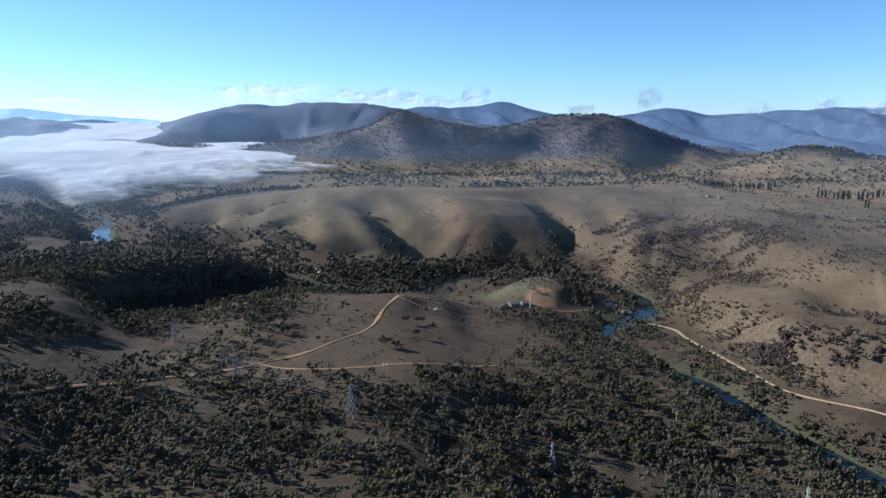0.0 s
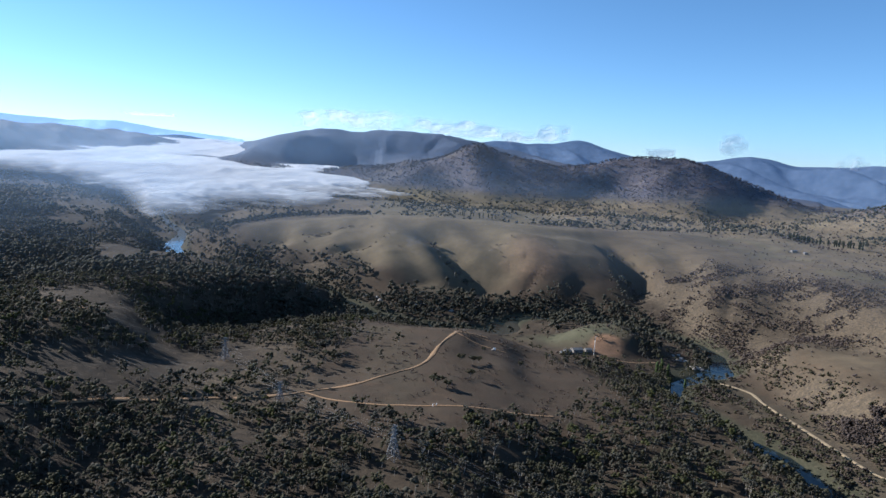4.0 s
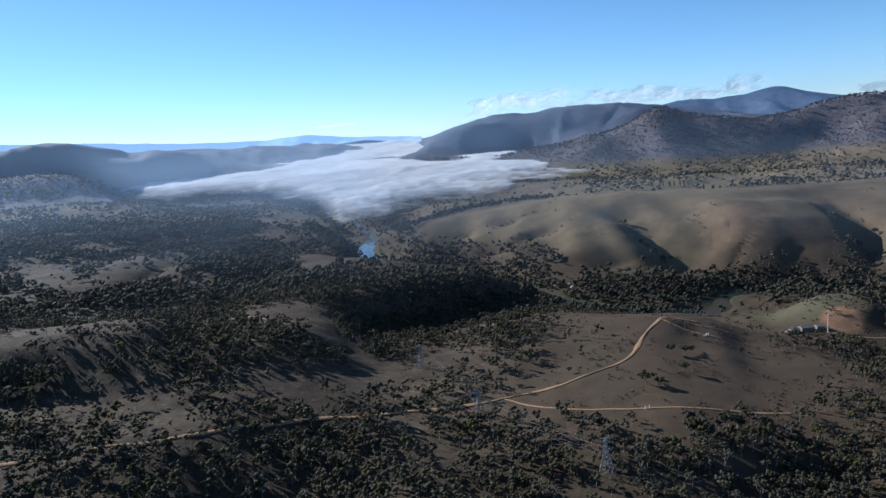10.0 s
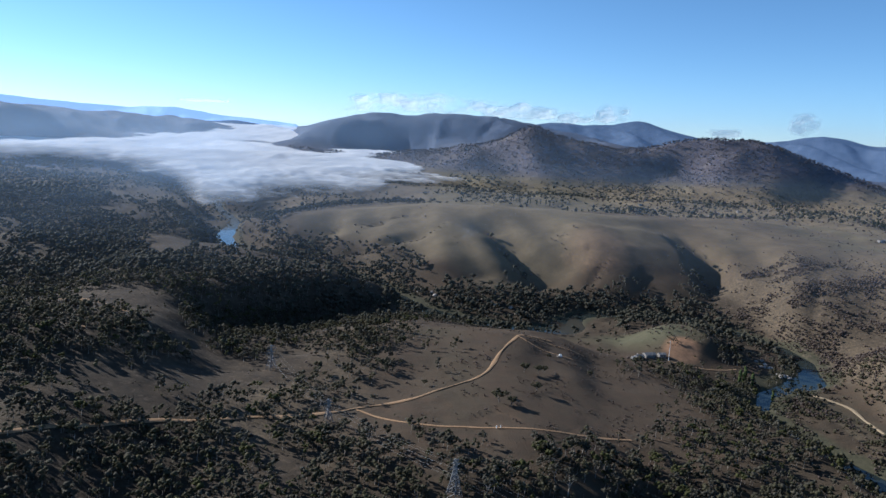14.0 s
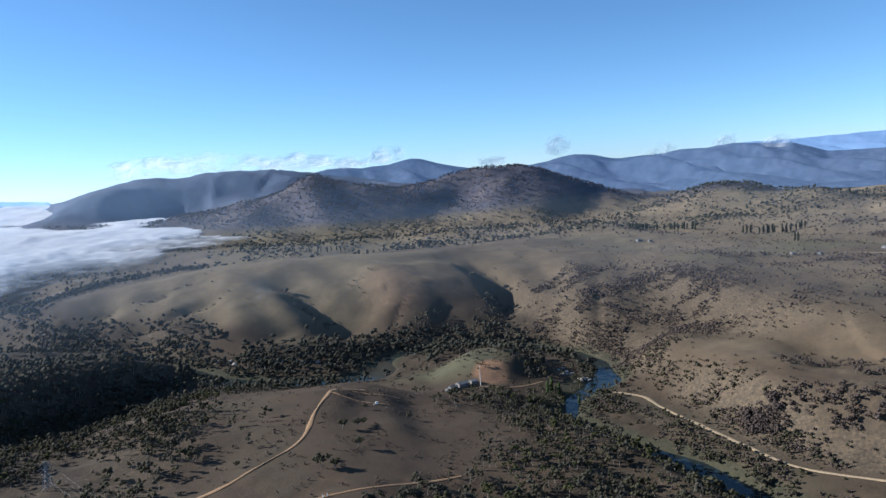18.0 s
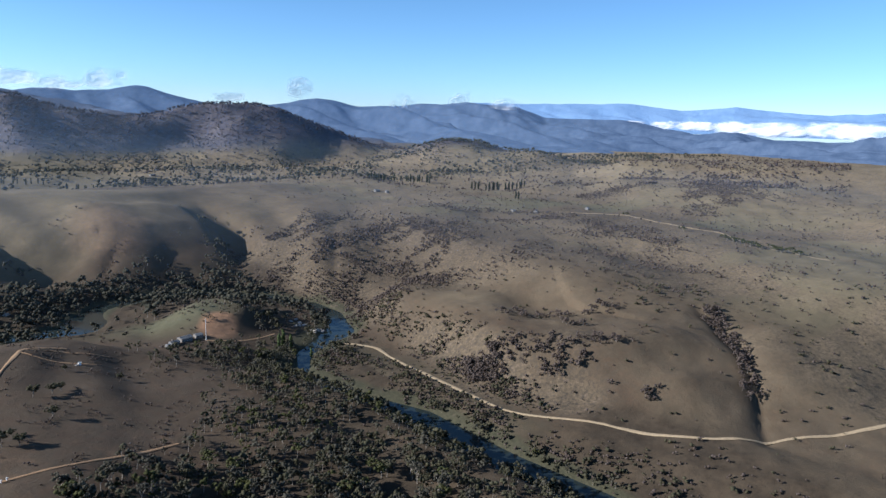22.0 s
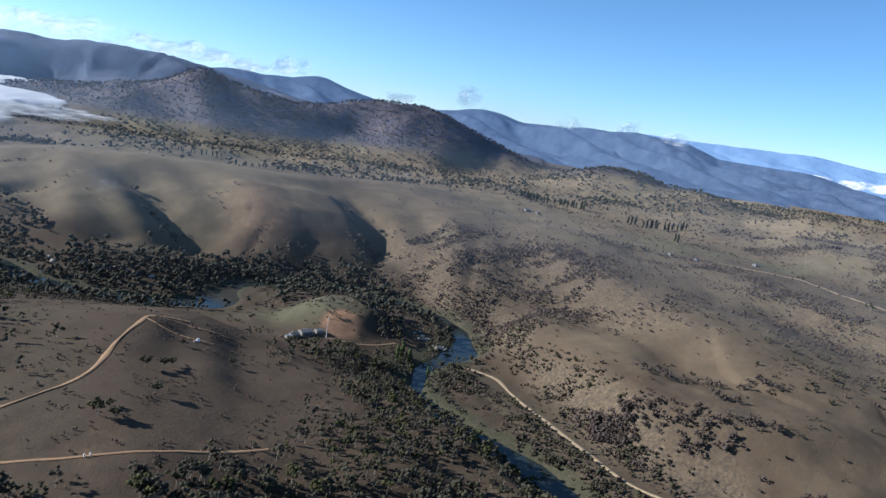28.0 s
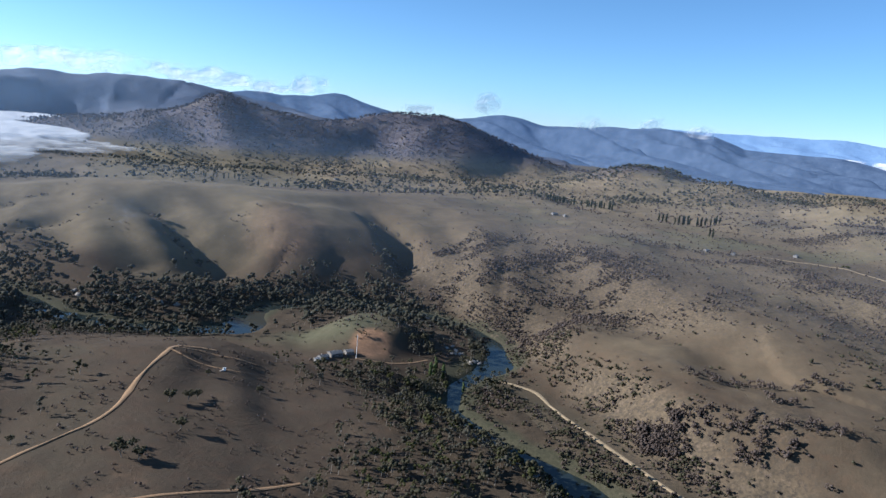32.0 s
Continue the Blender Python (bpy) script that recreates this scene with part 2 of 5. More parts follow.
GROUND = ground_material()
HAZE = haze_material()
WATER = water_material()
CLAY = track_material("clay_track", (0.42, 0.28, 0.16), (0.33, 0.2, 0.1))
GRAVEL = track_material("gravel_road", (0.42, 0.33, 0.21), (0.37, 0.26, 0.14))
WHEEL = track_material("wheel_track", (0.42, 0.27, 0.15), (0.3, 0.19, 0.1))

# ---- the lie of the land ----
# Ridges, spurs, valley lines and flats as lines of (x, y, height over the river); the land lies between them.
RIVER = [(-900, 2700), (-640, 2040), (-531, 1823), (-492, 1590), (-433, 1455), (-375, 1330), (-250, 1262), (-140, 1180), (-66, 1105), (-34, 1040),
         (35, 985), (105, 955), (165, 950), (186, 1005), (212, 1042), (290, 1062), (367, 1036), (421, 981), (452, 916), (455, 862),
         (432, 795), (397, 770), (352, 738), (324, 684), (335, 600), (363, 535), (370, 430), (386, 340), (395, 250), (380, 60), (300, -250), (150, -900)]
WEST = [
    [(40, -200, 60), (10, 250, 58), (14, 400, 52), (40, 520, 53), (52, 640, 50), (88, 752, 50), (108, 798, 36)],
    [(225, 470, 41), (215, 600, 34), (194, 690, 27)],
    [(274, 650, 31), (294, 560, 37), (301, 430, 39), (312, 330, 40), (318, 220, 41)],
    [(310, 650, 3), (338, 545, 3), (347, 430, 3), (360, 340, 4), (368, 250, 5)],
    [(165, 880, 6), (232, 800, 15), (262, 735, 18)],
    [(306, 742, 4), (300, 700, 4)],
    [(115, 640, 46), (126, 742, 38)],
    [(168, 640, 33), (178, 735, 23)],
    [(240, 250, 34), (255, 100, 40)],
    [(-70, 664, 50), (-106, 734, 48)],
    [(-330, 560, 98), (-300, 680, 78), (-342, 800, 76), (-385, 960, 66), (-420, 1090, 58), (-500, 1240, 52)],
    [(-150, 640, 47), (-165, 710, 38)],
    [(-80, 1118, 12), (-110, 1080, 29), (-150, 1044, 45), (-195, 1012, 51), (-242, 980, 56), (-300, 890, 63)],
    [(-66, 1024, 3), (-96, 975, 6), (-130, 920, 9), (-165, 850, 14), (-205, 780, 26)],
    [(-190, 1130, 42), (-300, 1140, 48), (-400, 1190, 50)],
    [(-390, 535, 118), (-510, 480, 112), (-800, 640, 118), (-1300, 700, 140)],
    [(-300, 380, 84), (-470, 400, 90), (-800, 300, 135), (-1500, 200, 170)],
    [(-120, 300, 62), (-300, 150, 90), (-600, -200, 120)],
    [(-600, 800, 84), (-880, 800, 88), (-1400, 1000, 100)],
    [(-600, 1024, 80), (-832, 1127, 88), (-1100, 1250, 96)],
    [(-520, 1400, 48), (-711, 1640, 62), (-1000, 1700, 80), (-1500, 2000, 112)],
    [(-700, 1850, 40), (-1000, 2200, 55), (-1700, 2700, 70)],
]
NORTH = [
    [(-425, 1570, 50), (-235, 1490, 84), (-60, 1440, 106), (90, 1410, 117), (215, 1390, 115), (360, 1430, 108), (610, 1530, 98)],
    [(0, 1420, 110), (20, 1335, 96), (60, 1278, 82), (86, 1234, 66), (108, 1196, 46), (126, 1158, 20)],
    [(96, 1292, 72), (114, 1247, 48), (138, 1208, 28), (158, 1163, 11)],
    [(20, 1262, 66), (40, 1206, 44), (60, 1160, 18)],
    [(200, 1400, 112), (265, 1290, 106), (285, 1220, 86), (282, 1160, 52), (273, 1098, 12)],
    [(-60, 1440, 104), (-80, 1330, 68), (-60, 1230, 32)],
    [(120, 1390, 113), (150, 1335, 99), (168, 1275, 84)],
    [(-150, 1465, 92), (-150, 1380, 70), (-195, 1305, 32)],
    [(-235, 1490, 82), (-240, 1380, 42), (-270, 1310, 12)],
    [(345, 1300, 99), (362, 1220, 78), (372, 1160, 47), (360, 1096, 12)],
    [(395, 1300, 95), (408, 1225, 78), (404, 1160, 48), (392, 1100, 12)],
    [(428, 1290, 74), (444, 1215, 44), (436, 1140, 18)],
    [(520, 1420, 98), (500, 1250, 80), (500, 1150, 56)],
    [(-300, 2150, 34), (100, 1900, 52), (500, 1900, 60), (950, 1950, 66)],
    [(-200, 2700, 50), (300, 2450, 58), (900, 2350, 62), (1500, 2300, 72)],
]
# cut by water: lines of (x, y, depth) and the half width
GULLIES = [
    ([(66, 1322, 2), (92, 1290, 5), (114, 1247, 8), (138, 1208, 8), (157, 1168, 5), (172, 1120, 1)], 14),
    ([(200, 1262, 1), (165, 1260, 5), (112, 1252, 8)], 18),
    ([(5, 1330, 2), (-30, 1312, 8), (-75, 1312, 10), (-120, 1285, 9), (-172, 1290, 6)], 15),
    ([(-75, 1405, 2), (-130, 1390, 7), (-180, 1402, 8), (-240, 1400, 6)], 14),
    ([(275, 1185, 2), (256, 1160, 9), (240, 1140, 7)], 10),
    ([(405, 1325, 3), (432, 1240, 8), (442, 1170, 8), (430, 1120, 6), (412, 1085, 3)], 18),
    ([(440, 1345, 2), (462, 1262, 11), (474, 1212, 15), (455, 1160, 10)], 14),
    ([(600, 1120, 2), (545, 1020, 6), (500, 940, 5)], 16),
    ([(690, 480, 4), (663, 431, 9), (636, 391, 11), (595, 352, 9), (540, 312, 4)], 15),
    ([(-420, 640, 4), (-430, 800, 10), (-470, 960, 12), (-480, 1150, 10)], 40),
    ([(-700, 700, 8), (-680, 900, 16), (-640, 1250, 12)], 45),
    ([(60, 300, 8), (90, 400, 10), (170, 450, 10), (280, 470, 6)], 26),
]
EAST = [
    [(415, 720, 4), (428, 640, 8), (416, 548, 10), (418, 478, 12), (452, 420, 15), (480, 366, 15), (556, 309, 15), (700, 230, 18)],
    [(520, 770, 44), (514, 671, 56), (500, 560, 54), (545, 490, 58), (610, 470, 62), (690, 520, 74)],
    [(470, 905, 10), (520, 960, 42), (560, 1050, 70), (600, 1180, 84), (640, 1350, 92)],
    [(560, 390, 40), (540, 350, 24)],
    [(690, 400, 60), (665, 340, 42), (640, 290, 22)],
    [(690, 520, 74), (700, 720, 78), (720, 920, 84), (760, 1150, 86)],
    [(900, 400, 88), (960, 560, 86), (1000, 760, 86), (1040, 950, 84), (1090, 1206, 82), (1200, 1450, 73), (1180, 1770, 68)],
    [(880, 1450, 80), (905, 1700, 90), (988, 1900, 86)],
    [(1500, 900, 116), (1450, 1130, 110)],
    [(1350, 1350, 86), (1500, 1440, 84), (1620, 1660, 78)],
    [(1700, 1590, 84), (1750, 1530, 108), (1800, 1470, 132), (1920, 1290, 140), (2020, 1160, 146), (2150, 800, 150)],
    [(1330, 1930, 72), (1480, 1850, 76), (1620, 1720, 80)],
    [(1440, 2290, 96), (1560, 2240, 140), (1640, 2190, 158), (1740, 2110, 156), (1810, 2030, 130), (1900, 1950, 126), (1980, 1860, 96)],
    [(1300, 300, 105), (1500, 500, 112)],
]
HIGH = [
    [(1560, 2480, 108), (1400, 2650, 178), (1143, 2773, 272), (930, 2860, 248), (780, 2900, 225)],
    [(1143, 2773, 272), (1080, 2560, 165), (1040, 2430, 80)],
    [(860, 2700, 130), (790, 2560, 80)],
    [(640, 2960, 222), (420, 2960, 250), (345, 2980, 268), (150, 2950, 190), (-120, 2800, 80)],
    [(345, 2980, 268), (420, 2700, 150), (430, 2550, 80)],
    [(150, 2950, 180), (180, 2650, 90)],
    [(-830, 3600, 150), (-700, 3600, 215), (-560, 3700, 268), (-385, 3830, 318), (0, 3900, 328), (280, 3880, 315), (470, 3700, 268), (600, 3400, 220)],
    [(-300, 3400, 120), (-100, 3300, 150), (100, 3350, 190)],
    [(2300, 2400, 76), (1930, 2693, 96), (1750, 2650, 96), (1600, 2900, 112)],
    [(2050, 2350, 76), (2150, 1950, 82)],
    [(2500, 2150, 98), (2700, 1750, 112)],
    [(-2000, 2950, 262), (-2150, 3500, 266), (-1950, 3850, 256), (-1690, 4050, 240)],
    [(-2100, 2500, 205), (-2500, 2200, 215)],
    [(-2080, 3050, 285), (-2250, 2820, 338), (-2380, 2700, 318), (-2500, 2640, 352), (-2650, 2450, 310), (-2900, 2300, 300)],
    [(-1900, 1800, 105), (-2200, 1400, 120)],
]
FAR = [(0, -3000, 120), (-3000, -1500, 160), (3000, -1000, 150), (3600, 3300, 130), (-3800, 900, 200), (0, 4950, 150), (-2800, 4000, 120)]
SPREAD = 26.0


def to_line(px, py, a, b):
    dx, dy = b[0] - a[0], b[1] - a[1]
    u = np.clip(((px - a[0]) * dx + (py - a[1]) * dy) / (dx * dx + dy * dy), 0, 1)
    return (px - a[0] - u * dx) ** 2 + (py - a[1] - u * dy) ** 2, u


def line_distance(px, py, line):
    best = np.full(np.shape(px), 1e12)
    for a, b in zip(line, line[1:]):
        best = np.minimum(best, to_line(px, py, a, b)[0])
    return np.sqrt(best)


LATTICE = np.random.RandomState(7).rand(256, 256)


def value_noise(px, py, size, seed=0):
    u, v = px / size + 17.3 * seed, py / size + 5.7 * seed
    iu, iv = np.floor(u).astype(int), np.floor(v).astype(int)
    fu, fv = u - iu, v - iv
    fu, fv = fu * fu * fu * (fu * (fu * 6 - 15) + 10), fv * fv * fv * (fv * (fv * 6 - 15) + 10)
    g = lambda i, j: LATTICE[i % 256, j % 256]
    return (g(iu, iv) * (1 - fu) + g(iu + 1, iv) * fu) * (1 - fv) + (g(iu, iv + 1) * (1 - fu) + g(iu + 1, iv + 1) * fu) * fv - 0.5


def fractal(px, py, size, octaves, seed=0, gain=0.5):
    total, amp = 0.0, 1.0
    for k in range(octaves):
        total = total + amp * value_noise(px, py, size / 2 ** k, seed + k)
        amp *= gain
    return total


def step(x, lo, hi):
    u = np.clip((x - lo) / (hi - lo), 0, 1)
    return u * u * (3 - 2 * u)


def hill(px, py, cx, cy, rx, ry, turn=0.0):
    c, s = math.cos(radians(turn)), math.sin(radians(turn))
    u, v = ((px - cx) * c + (py - cy) * s) / rx, ((py - cy) * c - (px - cx) * s) / ry
    return np.exp(-(u * u + v * v))


def land(px, py):
    """Height of the ground."""
    px, py = np.asarray(px, float), np.asarray(py, float)
    top = np.zeros(px.shape)
    low = np.zeros(px.shape)
    for line in WEST + NORTH + EAST + HIGH + [[(x, y, 0.0) for x, y in RIVER]]:
        best, value = np.full(px.shape, 1e12), np.zeros(px.shape)
        for a, b in zip(line, line[1:]):
            d, u = to_line(px, py, a, b)
            near = d < best
            best = np.where(near, d, best)
            value = np.where(near, a[2] + u * (b[2] - a[2]), value)
        w = 1.0 / (best + SPREAD ** 2) ** 1.55
        top += w * value
        low += w
    for x, y, z in FAR:
        w = 1.0 / ((px - x) ** 2 + (py - y) ** 2 + 300.0 ** 2) ** 1.55
        top, low = top + w * z, low + w
    h = top / low
    stream = line_distance(px, py, RIVER)
    calm = step(stream, 15, 120)
    smooth = np.maximum(hill(px, py, 100, 1330, 520, 260), 1.2 * hill(px, py, 105, 650, 150, 200))
    high = step(h, 110, 220) * step(py, 2200, 2700)
    h = h + calm * (1 - 0.6 * smooth) * (9 * fractal(px, py, 170, 3, 3) + 2.2 * fractal(px, py, 36, 3, 9))
    h = h + step(-px, 340, 620) * step(-py, -2300, -1700) * 17 * fractal(px + 0.4 * py, py, 230, 3, 33)
    h = h + high * (14 - 62 * np.abs(fractal(px + 0.3 * py, py * 0.8, 430, 4, 21, 0.5)))
    h = h + 13 * (1 - step(np.hypot((px - 308) / np.where(px > 308, 58, 80), (py - 872) / 74) + 0.2 * value_noise(px, py, 40, 61), 0.4, 1.08)) * step(stream, 8, 40)
    for line, wide in GULLIES:
        best, value = np.full(px.shape, 1e12), np.zeros(px.shape)
        for a, b in zip(line, line[1:]):
            d, u = to_line(px, py, a, b)
            near = d < best
            best, value = np.where(near, d, best), np.where(near, a[2] + u * (b[2] - a[2]), value)
        d = np.sqrt(best) + 5 * value_noise(px, py, 30, 77)
        h = h - 0.95 * value * np.exp(-np.abs(d) / (0.72 * wide))
    pool = np.maximum(hill(px, py, 182, 970, 34, 32), 0.6 * hill(px, py, -480, 1570, 30, 130, 12)) + 0.5 * hill(px, py, 420, 785, 22, 26)
    stream = np.maximum(stream - 23 * pool + 5 * hill(px, py, 343, 690, 60, 70) - 4 * step(-py, -640, -560), 0)
    return np.maximum(h, 1.5) * step(stream, 4, 30) ** 0.6 - 2.5 * (1 - step(stream, 7, 13)) + 0.5 * step(stream, 10, 16)


def link(name, verts, faces, material, smooth=True):
    mesh = bpy.data.meshes.new(name)
    verts, faces = np.asarray(verts, np.float32), np.asarray(faces, np.int32)
    n, k = faces.shape
    mesh.vertices.add(len(verts))
    mesh.vertices.foreach_set("co", verts.ravel())
    mesh.loops.add(n * k)
    mesh.loops.foreach_set("vertex_index", faces.ravel())
    mesh.polygons.add(n)
    mesh.polygons.foreach_set("loop_start", np.arange(0, n * k, k, dtype=np.int32))
    mesh.polygons.foreach_set("use_smooth", np.full(n, smooth))
    mesh.update(calc_edges=True)
    mesh.materials.append(material)
    return new(name, mesh)


def weights(ob, name, values):
    layer = ob.data.attributes.new(name, "FLOAT", "POINT")
    layer.data.foreach_set("value", np.asarray(values, np.float32))


def sheet_faces(rows, cols, closed=False):
    r, c = np.meshgrid(np.arange(rows - 1), np.arange(cols if closed else cols - 1), indexing="ij")
    d = (c + 1) % cols
    return np.stack([r * cols + c, r * cols + d, (r + 1) * cols + d, (r + 1) * cols + c], -1).reshape(-1, 4)


# what grows where, as shares of 0 to 1; the far shares also carry painted haze
def cover(px, py):
    stream = line_distance(px, py, RIVER)
    patch = fractal(px, py, 120, 4, 31)
    bank = 1 - step(stream + 20 * patch, 14, 34)
    smooth = np.clip(1.5 * hill(px, py, 60, 1370, 430, 230), 0, 1) * step(stream, 60, 150)
    track_hill = np.clip(1.5 * hill(px, py, 110, 620, 130, 190), 0, 1) * step(stream, 50, 110)
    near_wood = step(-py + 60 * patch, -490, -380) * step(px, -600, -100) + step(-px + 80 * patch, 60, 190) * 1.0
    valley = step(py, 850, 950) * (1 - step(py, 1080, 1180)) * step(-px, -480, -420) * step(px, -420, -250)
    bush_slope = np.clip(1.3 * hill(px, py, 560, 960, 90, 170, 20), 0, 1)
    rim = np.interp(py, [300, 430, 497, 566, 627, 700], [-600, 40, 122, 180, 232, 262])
    # shed belt and riverside: floor darkened for tree and slope shade too
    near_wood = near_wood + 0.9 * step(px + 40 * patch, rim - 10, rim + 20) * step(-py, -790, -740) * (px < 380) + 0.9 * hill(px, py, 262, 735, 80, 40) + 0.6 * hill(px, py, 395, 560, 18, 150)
    wood_and_shade = np.clip(near_wood + 0.85 * valley + 0.6 * (1 - step(stream, 20, 75)) * step(-px, -360, -300) * (py < 900), 0, 1) * (1 - 0.95 * smooth) * (1 - 0.9 * track_hill)
    east = step(px, 440, 640)
    # far hills, partly by distance from the origin; this share takes the haze tint
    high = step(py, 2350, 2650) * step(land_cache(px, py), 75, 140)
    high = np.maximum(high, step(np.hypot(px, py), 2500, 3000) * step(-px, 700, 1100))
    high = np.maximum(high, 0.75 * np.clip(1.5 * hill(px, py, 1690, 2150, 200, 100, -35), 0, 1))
    wood_and_shade = np.clip(wood_and_shade * (1 - east) * (1 - high) + 0.45 * bush_slope, 0, 1)
    field = hill(px, py, 1080, 900, 170, 480)
    green = np.clip(0.85 * field + 1.0 * hill(px, py, 262, 890, 60, 60) + 0.25 * valley + 0.4 * hill(px, py, 400, 560, 40, 260) + 0.6 * step(px, 620, 820) * (1 - high)
                    + 0.35 * smooth + 0.3 * track_hill * step(-px, -90, 0) + 0.5 * step(py, 1700, 1900) * (1 - high), 0, 1)
    soil = np.clip(1.6 * hill(px, py, 288, 824, 19, 25, -25) + 0.25 * track_hill * step(-py, -640, -520) + 0.6 * hill(px, py, 265, 1235, 80, 90)
                   + 0.3 * bush_slope, 0, 1)
    scree = np.clip(sum(hill(px, py, *q) for q in ((490, 1050, 60, 60), (560, 1010, 75, 85), (592, 880, 45, 95), (495, 890, 36, 80), (482, 775, 26, 60), (462, 640, 30, 75), (448, 540, 30, 60), (540, 1110, 80, 70), (630, 960, 70, 110), (470, 450, 30, 36), (640, 800, 40, 70))), 0, 1)
    dots = np.clip(sum(hill(px, py, *q) for q in ((800, 640, 70, 150, 12), (700, 900, 60, 140), (900, 1040, 45, 110, 35), (955, 890, 36, 120, 5), (520, 500, 40, 30, -40), (395, 560, 22, 150))), 0, 1)
    scrub = np.clip(0.9 * scree + 0.6 * dots + 0.75 * step(px, 600, 720) * step(patch, -0.2, 0.15) + 0.9 * bush_slope + 0.3 * east + 0.75 * step(-px, -40, 120) * (1 - smooth) * (1 - track_hill), 0, 1) * (1 - 0.8 * hill(px, py, 520, 700, 40, 90))
    # far plain share brightens the ground colour as haze would; the rest is dry grass
    pale = np.clip(0.55 * step(py, 1500, 1900) * step(px, -900, -400) + 0.62 * smooth + 0.4 * step(px, 450, 540) * (1 - 0.8 * scree) * (1 - 0.7 * dots) * (1 - 0.1 * step(px, 640, 850)) + 0.5 * step(px, 700, 1000) + 0.35 * hill(px, py, 520, 690, 50, 80), 0, 1) * (1 - high) * (1 - 0.75 * field)
    return dict(west_haze=step(np.hypot(px, py), 2800, 3300) * step(-px, 900, 1500) * high, bank=bank, wood_and_shade=wood_and_shade, green=green, soil=soil, scrub=scrub, pale=pale, upland=high, haze_blue=np.maximum(step(np.hypot(px, py), 3150, 3550), step(np.hypot(px, py), 2300, 3000) * step(-px, 600, 1000)) * high)


land_cache = land

# ---- ground ----
EYE = (20.0, 20.0)
turns = np.concatenate([np.arange(-68, 90, 0.26), np.arange(90, 292, 2.5)])
rings = np.concatenate([[0.05, 60.0, 130.0], 200.0 * np.exp(np.arange(0, 3.2, 0.0074))])
rings = rings[rings < 4870]
rr, tt = np.meshgrid(rings, np.radians(turns), indexing="ij")
gx, gy = EYE[0] + rr * np.sin(tt), EYE[1] + rr * np.cos(tt)
gz = land(gx, gy)
land_cache = lambda px, py: gz.ravel() if np.size(px) == gz.size else land(px, py)
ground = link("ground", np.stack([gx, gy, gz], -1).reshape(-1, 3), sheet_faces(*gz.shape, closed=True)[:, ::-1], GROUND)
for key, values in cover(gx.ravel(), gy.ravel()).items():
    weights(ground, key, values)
tagged(ground, "dry brown grazing land with wooded hills and gullies", "ground", kind="structure")


def ribbon(name, line, width, material, lift, level=None, wobble=0.0, steps=6):
    """A strip along a line, laid on the ground or at a level."""
    pts = []
    p = [Vector((*q[:2], 0)) for q in line]
    for i in range(len(p) - 1):
        a, b, c, d = p[max(i - 1, 0)], p[i], p[i + 1], p[min(i + 2, len(p) - 1)]
        n = max(2, int((c - b).length / steps))
        for k in range(n):
            u = k / n
            pts.append(0.5 * (2 * b + (c - a) * u + (2 * a - 5 * b + 4 * c - d) * u * u + (3 * b - a - 3 * c + d) * u ** 3))
    pts.append(p[-1])
    q = np.array([(v.x, v.y) for v in pts])
    t = np.gradient(q, axis=0)
    t /= np.linalg.norm(t, axis=1)[:, None]
    side = np.stack([-t[:, 1], t[:, 0]], -1)
    across = np.linspace(-0.5, 0.5, 5)
    wide = width * (1 + wobble * (2 * value_noise(q[:, 0], q[:, 1], 40, 5) + value_noise(q[:, 0], q[:, 1], 13, 6)))
    xy = q[:, None, :] + across[None, :, None] * wide[:, None, None] * side[:, None, :]
    z = np.full(xy.shape[:2], level) if level is not None else land(xy[..., 0], xy[..., 1]) + lift - 0.5 * lift * (np.abs(across) > 0.4)
    return link(name, np.concatenate([xy, z[..., None]], -1).reshape(-1, 3), sheet_faces(len(q), 5), material)


water = ribbon("water", RIVER, 84, WATER, 0, level=0.0, wobble=0.25)
tagged(water, "calm dark blue river winding between wooded banks", "river", kind="structure")
track = ribbon("track", [(125, 770), (100, 766), (86, 752), (62, 690), (43, 626), (15, 588), (-20, 552), (-55, 528), (-91, 503), (-147, 470), (-211, 422), (-256, 370), (-308, 344), (-420, 280)], 3.4, CLAY, 0.7, wobble=0.5)
tagged(track, "bare orange clay track over the grassy hill", "track", kind="structure")
road = ribbon("road", [(399, 737), (421, 700), (411, 632), (415, 548), (420, 478), (452, 420), (480, 366), (511, 333), (556, 309), (640, 270), (800, 220)], 4.2, GRAVEL, 0.7, wobble=0.25)
tagged(road, "pale gravel road along the river bank", "road", kind="structure")
wheel = ribbon("track", [(-60, 522), (-20, 500), (46, 500), (100, 508), (150, 520)], 2.6, WHEEL, 0.5, wobble=0.3)
tagged(wheel, "faint brown wheel track across the grassy hill", "track", kind="structure")
spur = ribbon("track", [(90, 757), (110, 760), (131, 756), (160, 752)], 2.4, WHEEL, 0.5, wobble=0.3)
tagged(spur, "faint pale side track on the hilltop", "track", kind="structure")
spur2 = ribbon("track", [(86, 748), (100, 733), (124, 722), (140, 719)], 2.0, WHEEL, 0.5, wobble=0.3)
tagged(spur2, "faint wheel marks in the dry grass", "track", kind="structure")
loop = ribbon("track", [(-420, 700), (-351, 690), (-300, 650), (-272, 632), (-254, 614), (-250, 600), (-256, 585), (-290, 560)], 4.2, CLAY, 0.6, wobble=0.3)
tagged(loop, "short stretch of bare clay track among trees", "track", kind="structure")
cutting_track = ribbon("track", [(262, 792), (290, 786), (318, 790), (345, 800)], 2.4, CLAY, 0.5, wobble=0.2)
tagged(cutting_track, "narrow orange track below the earth cutting", "track", kind="structure")
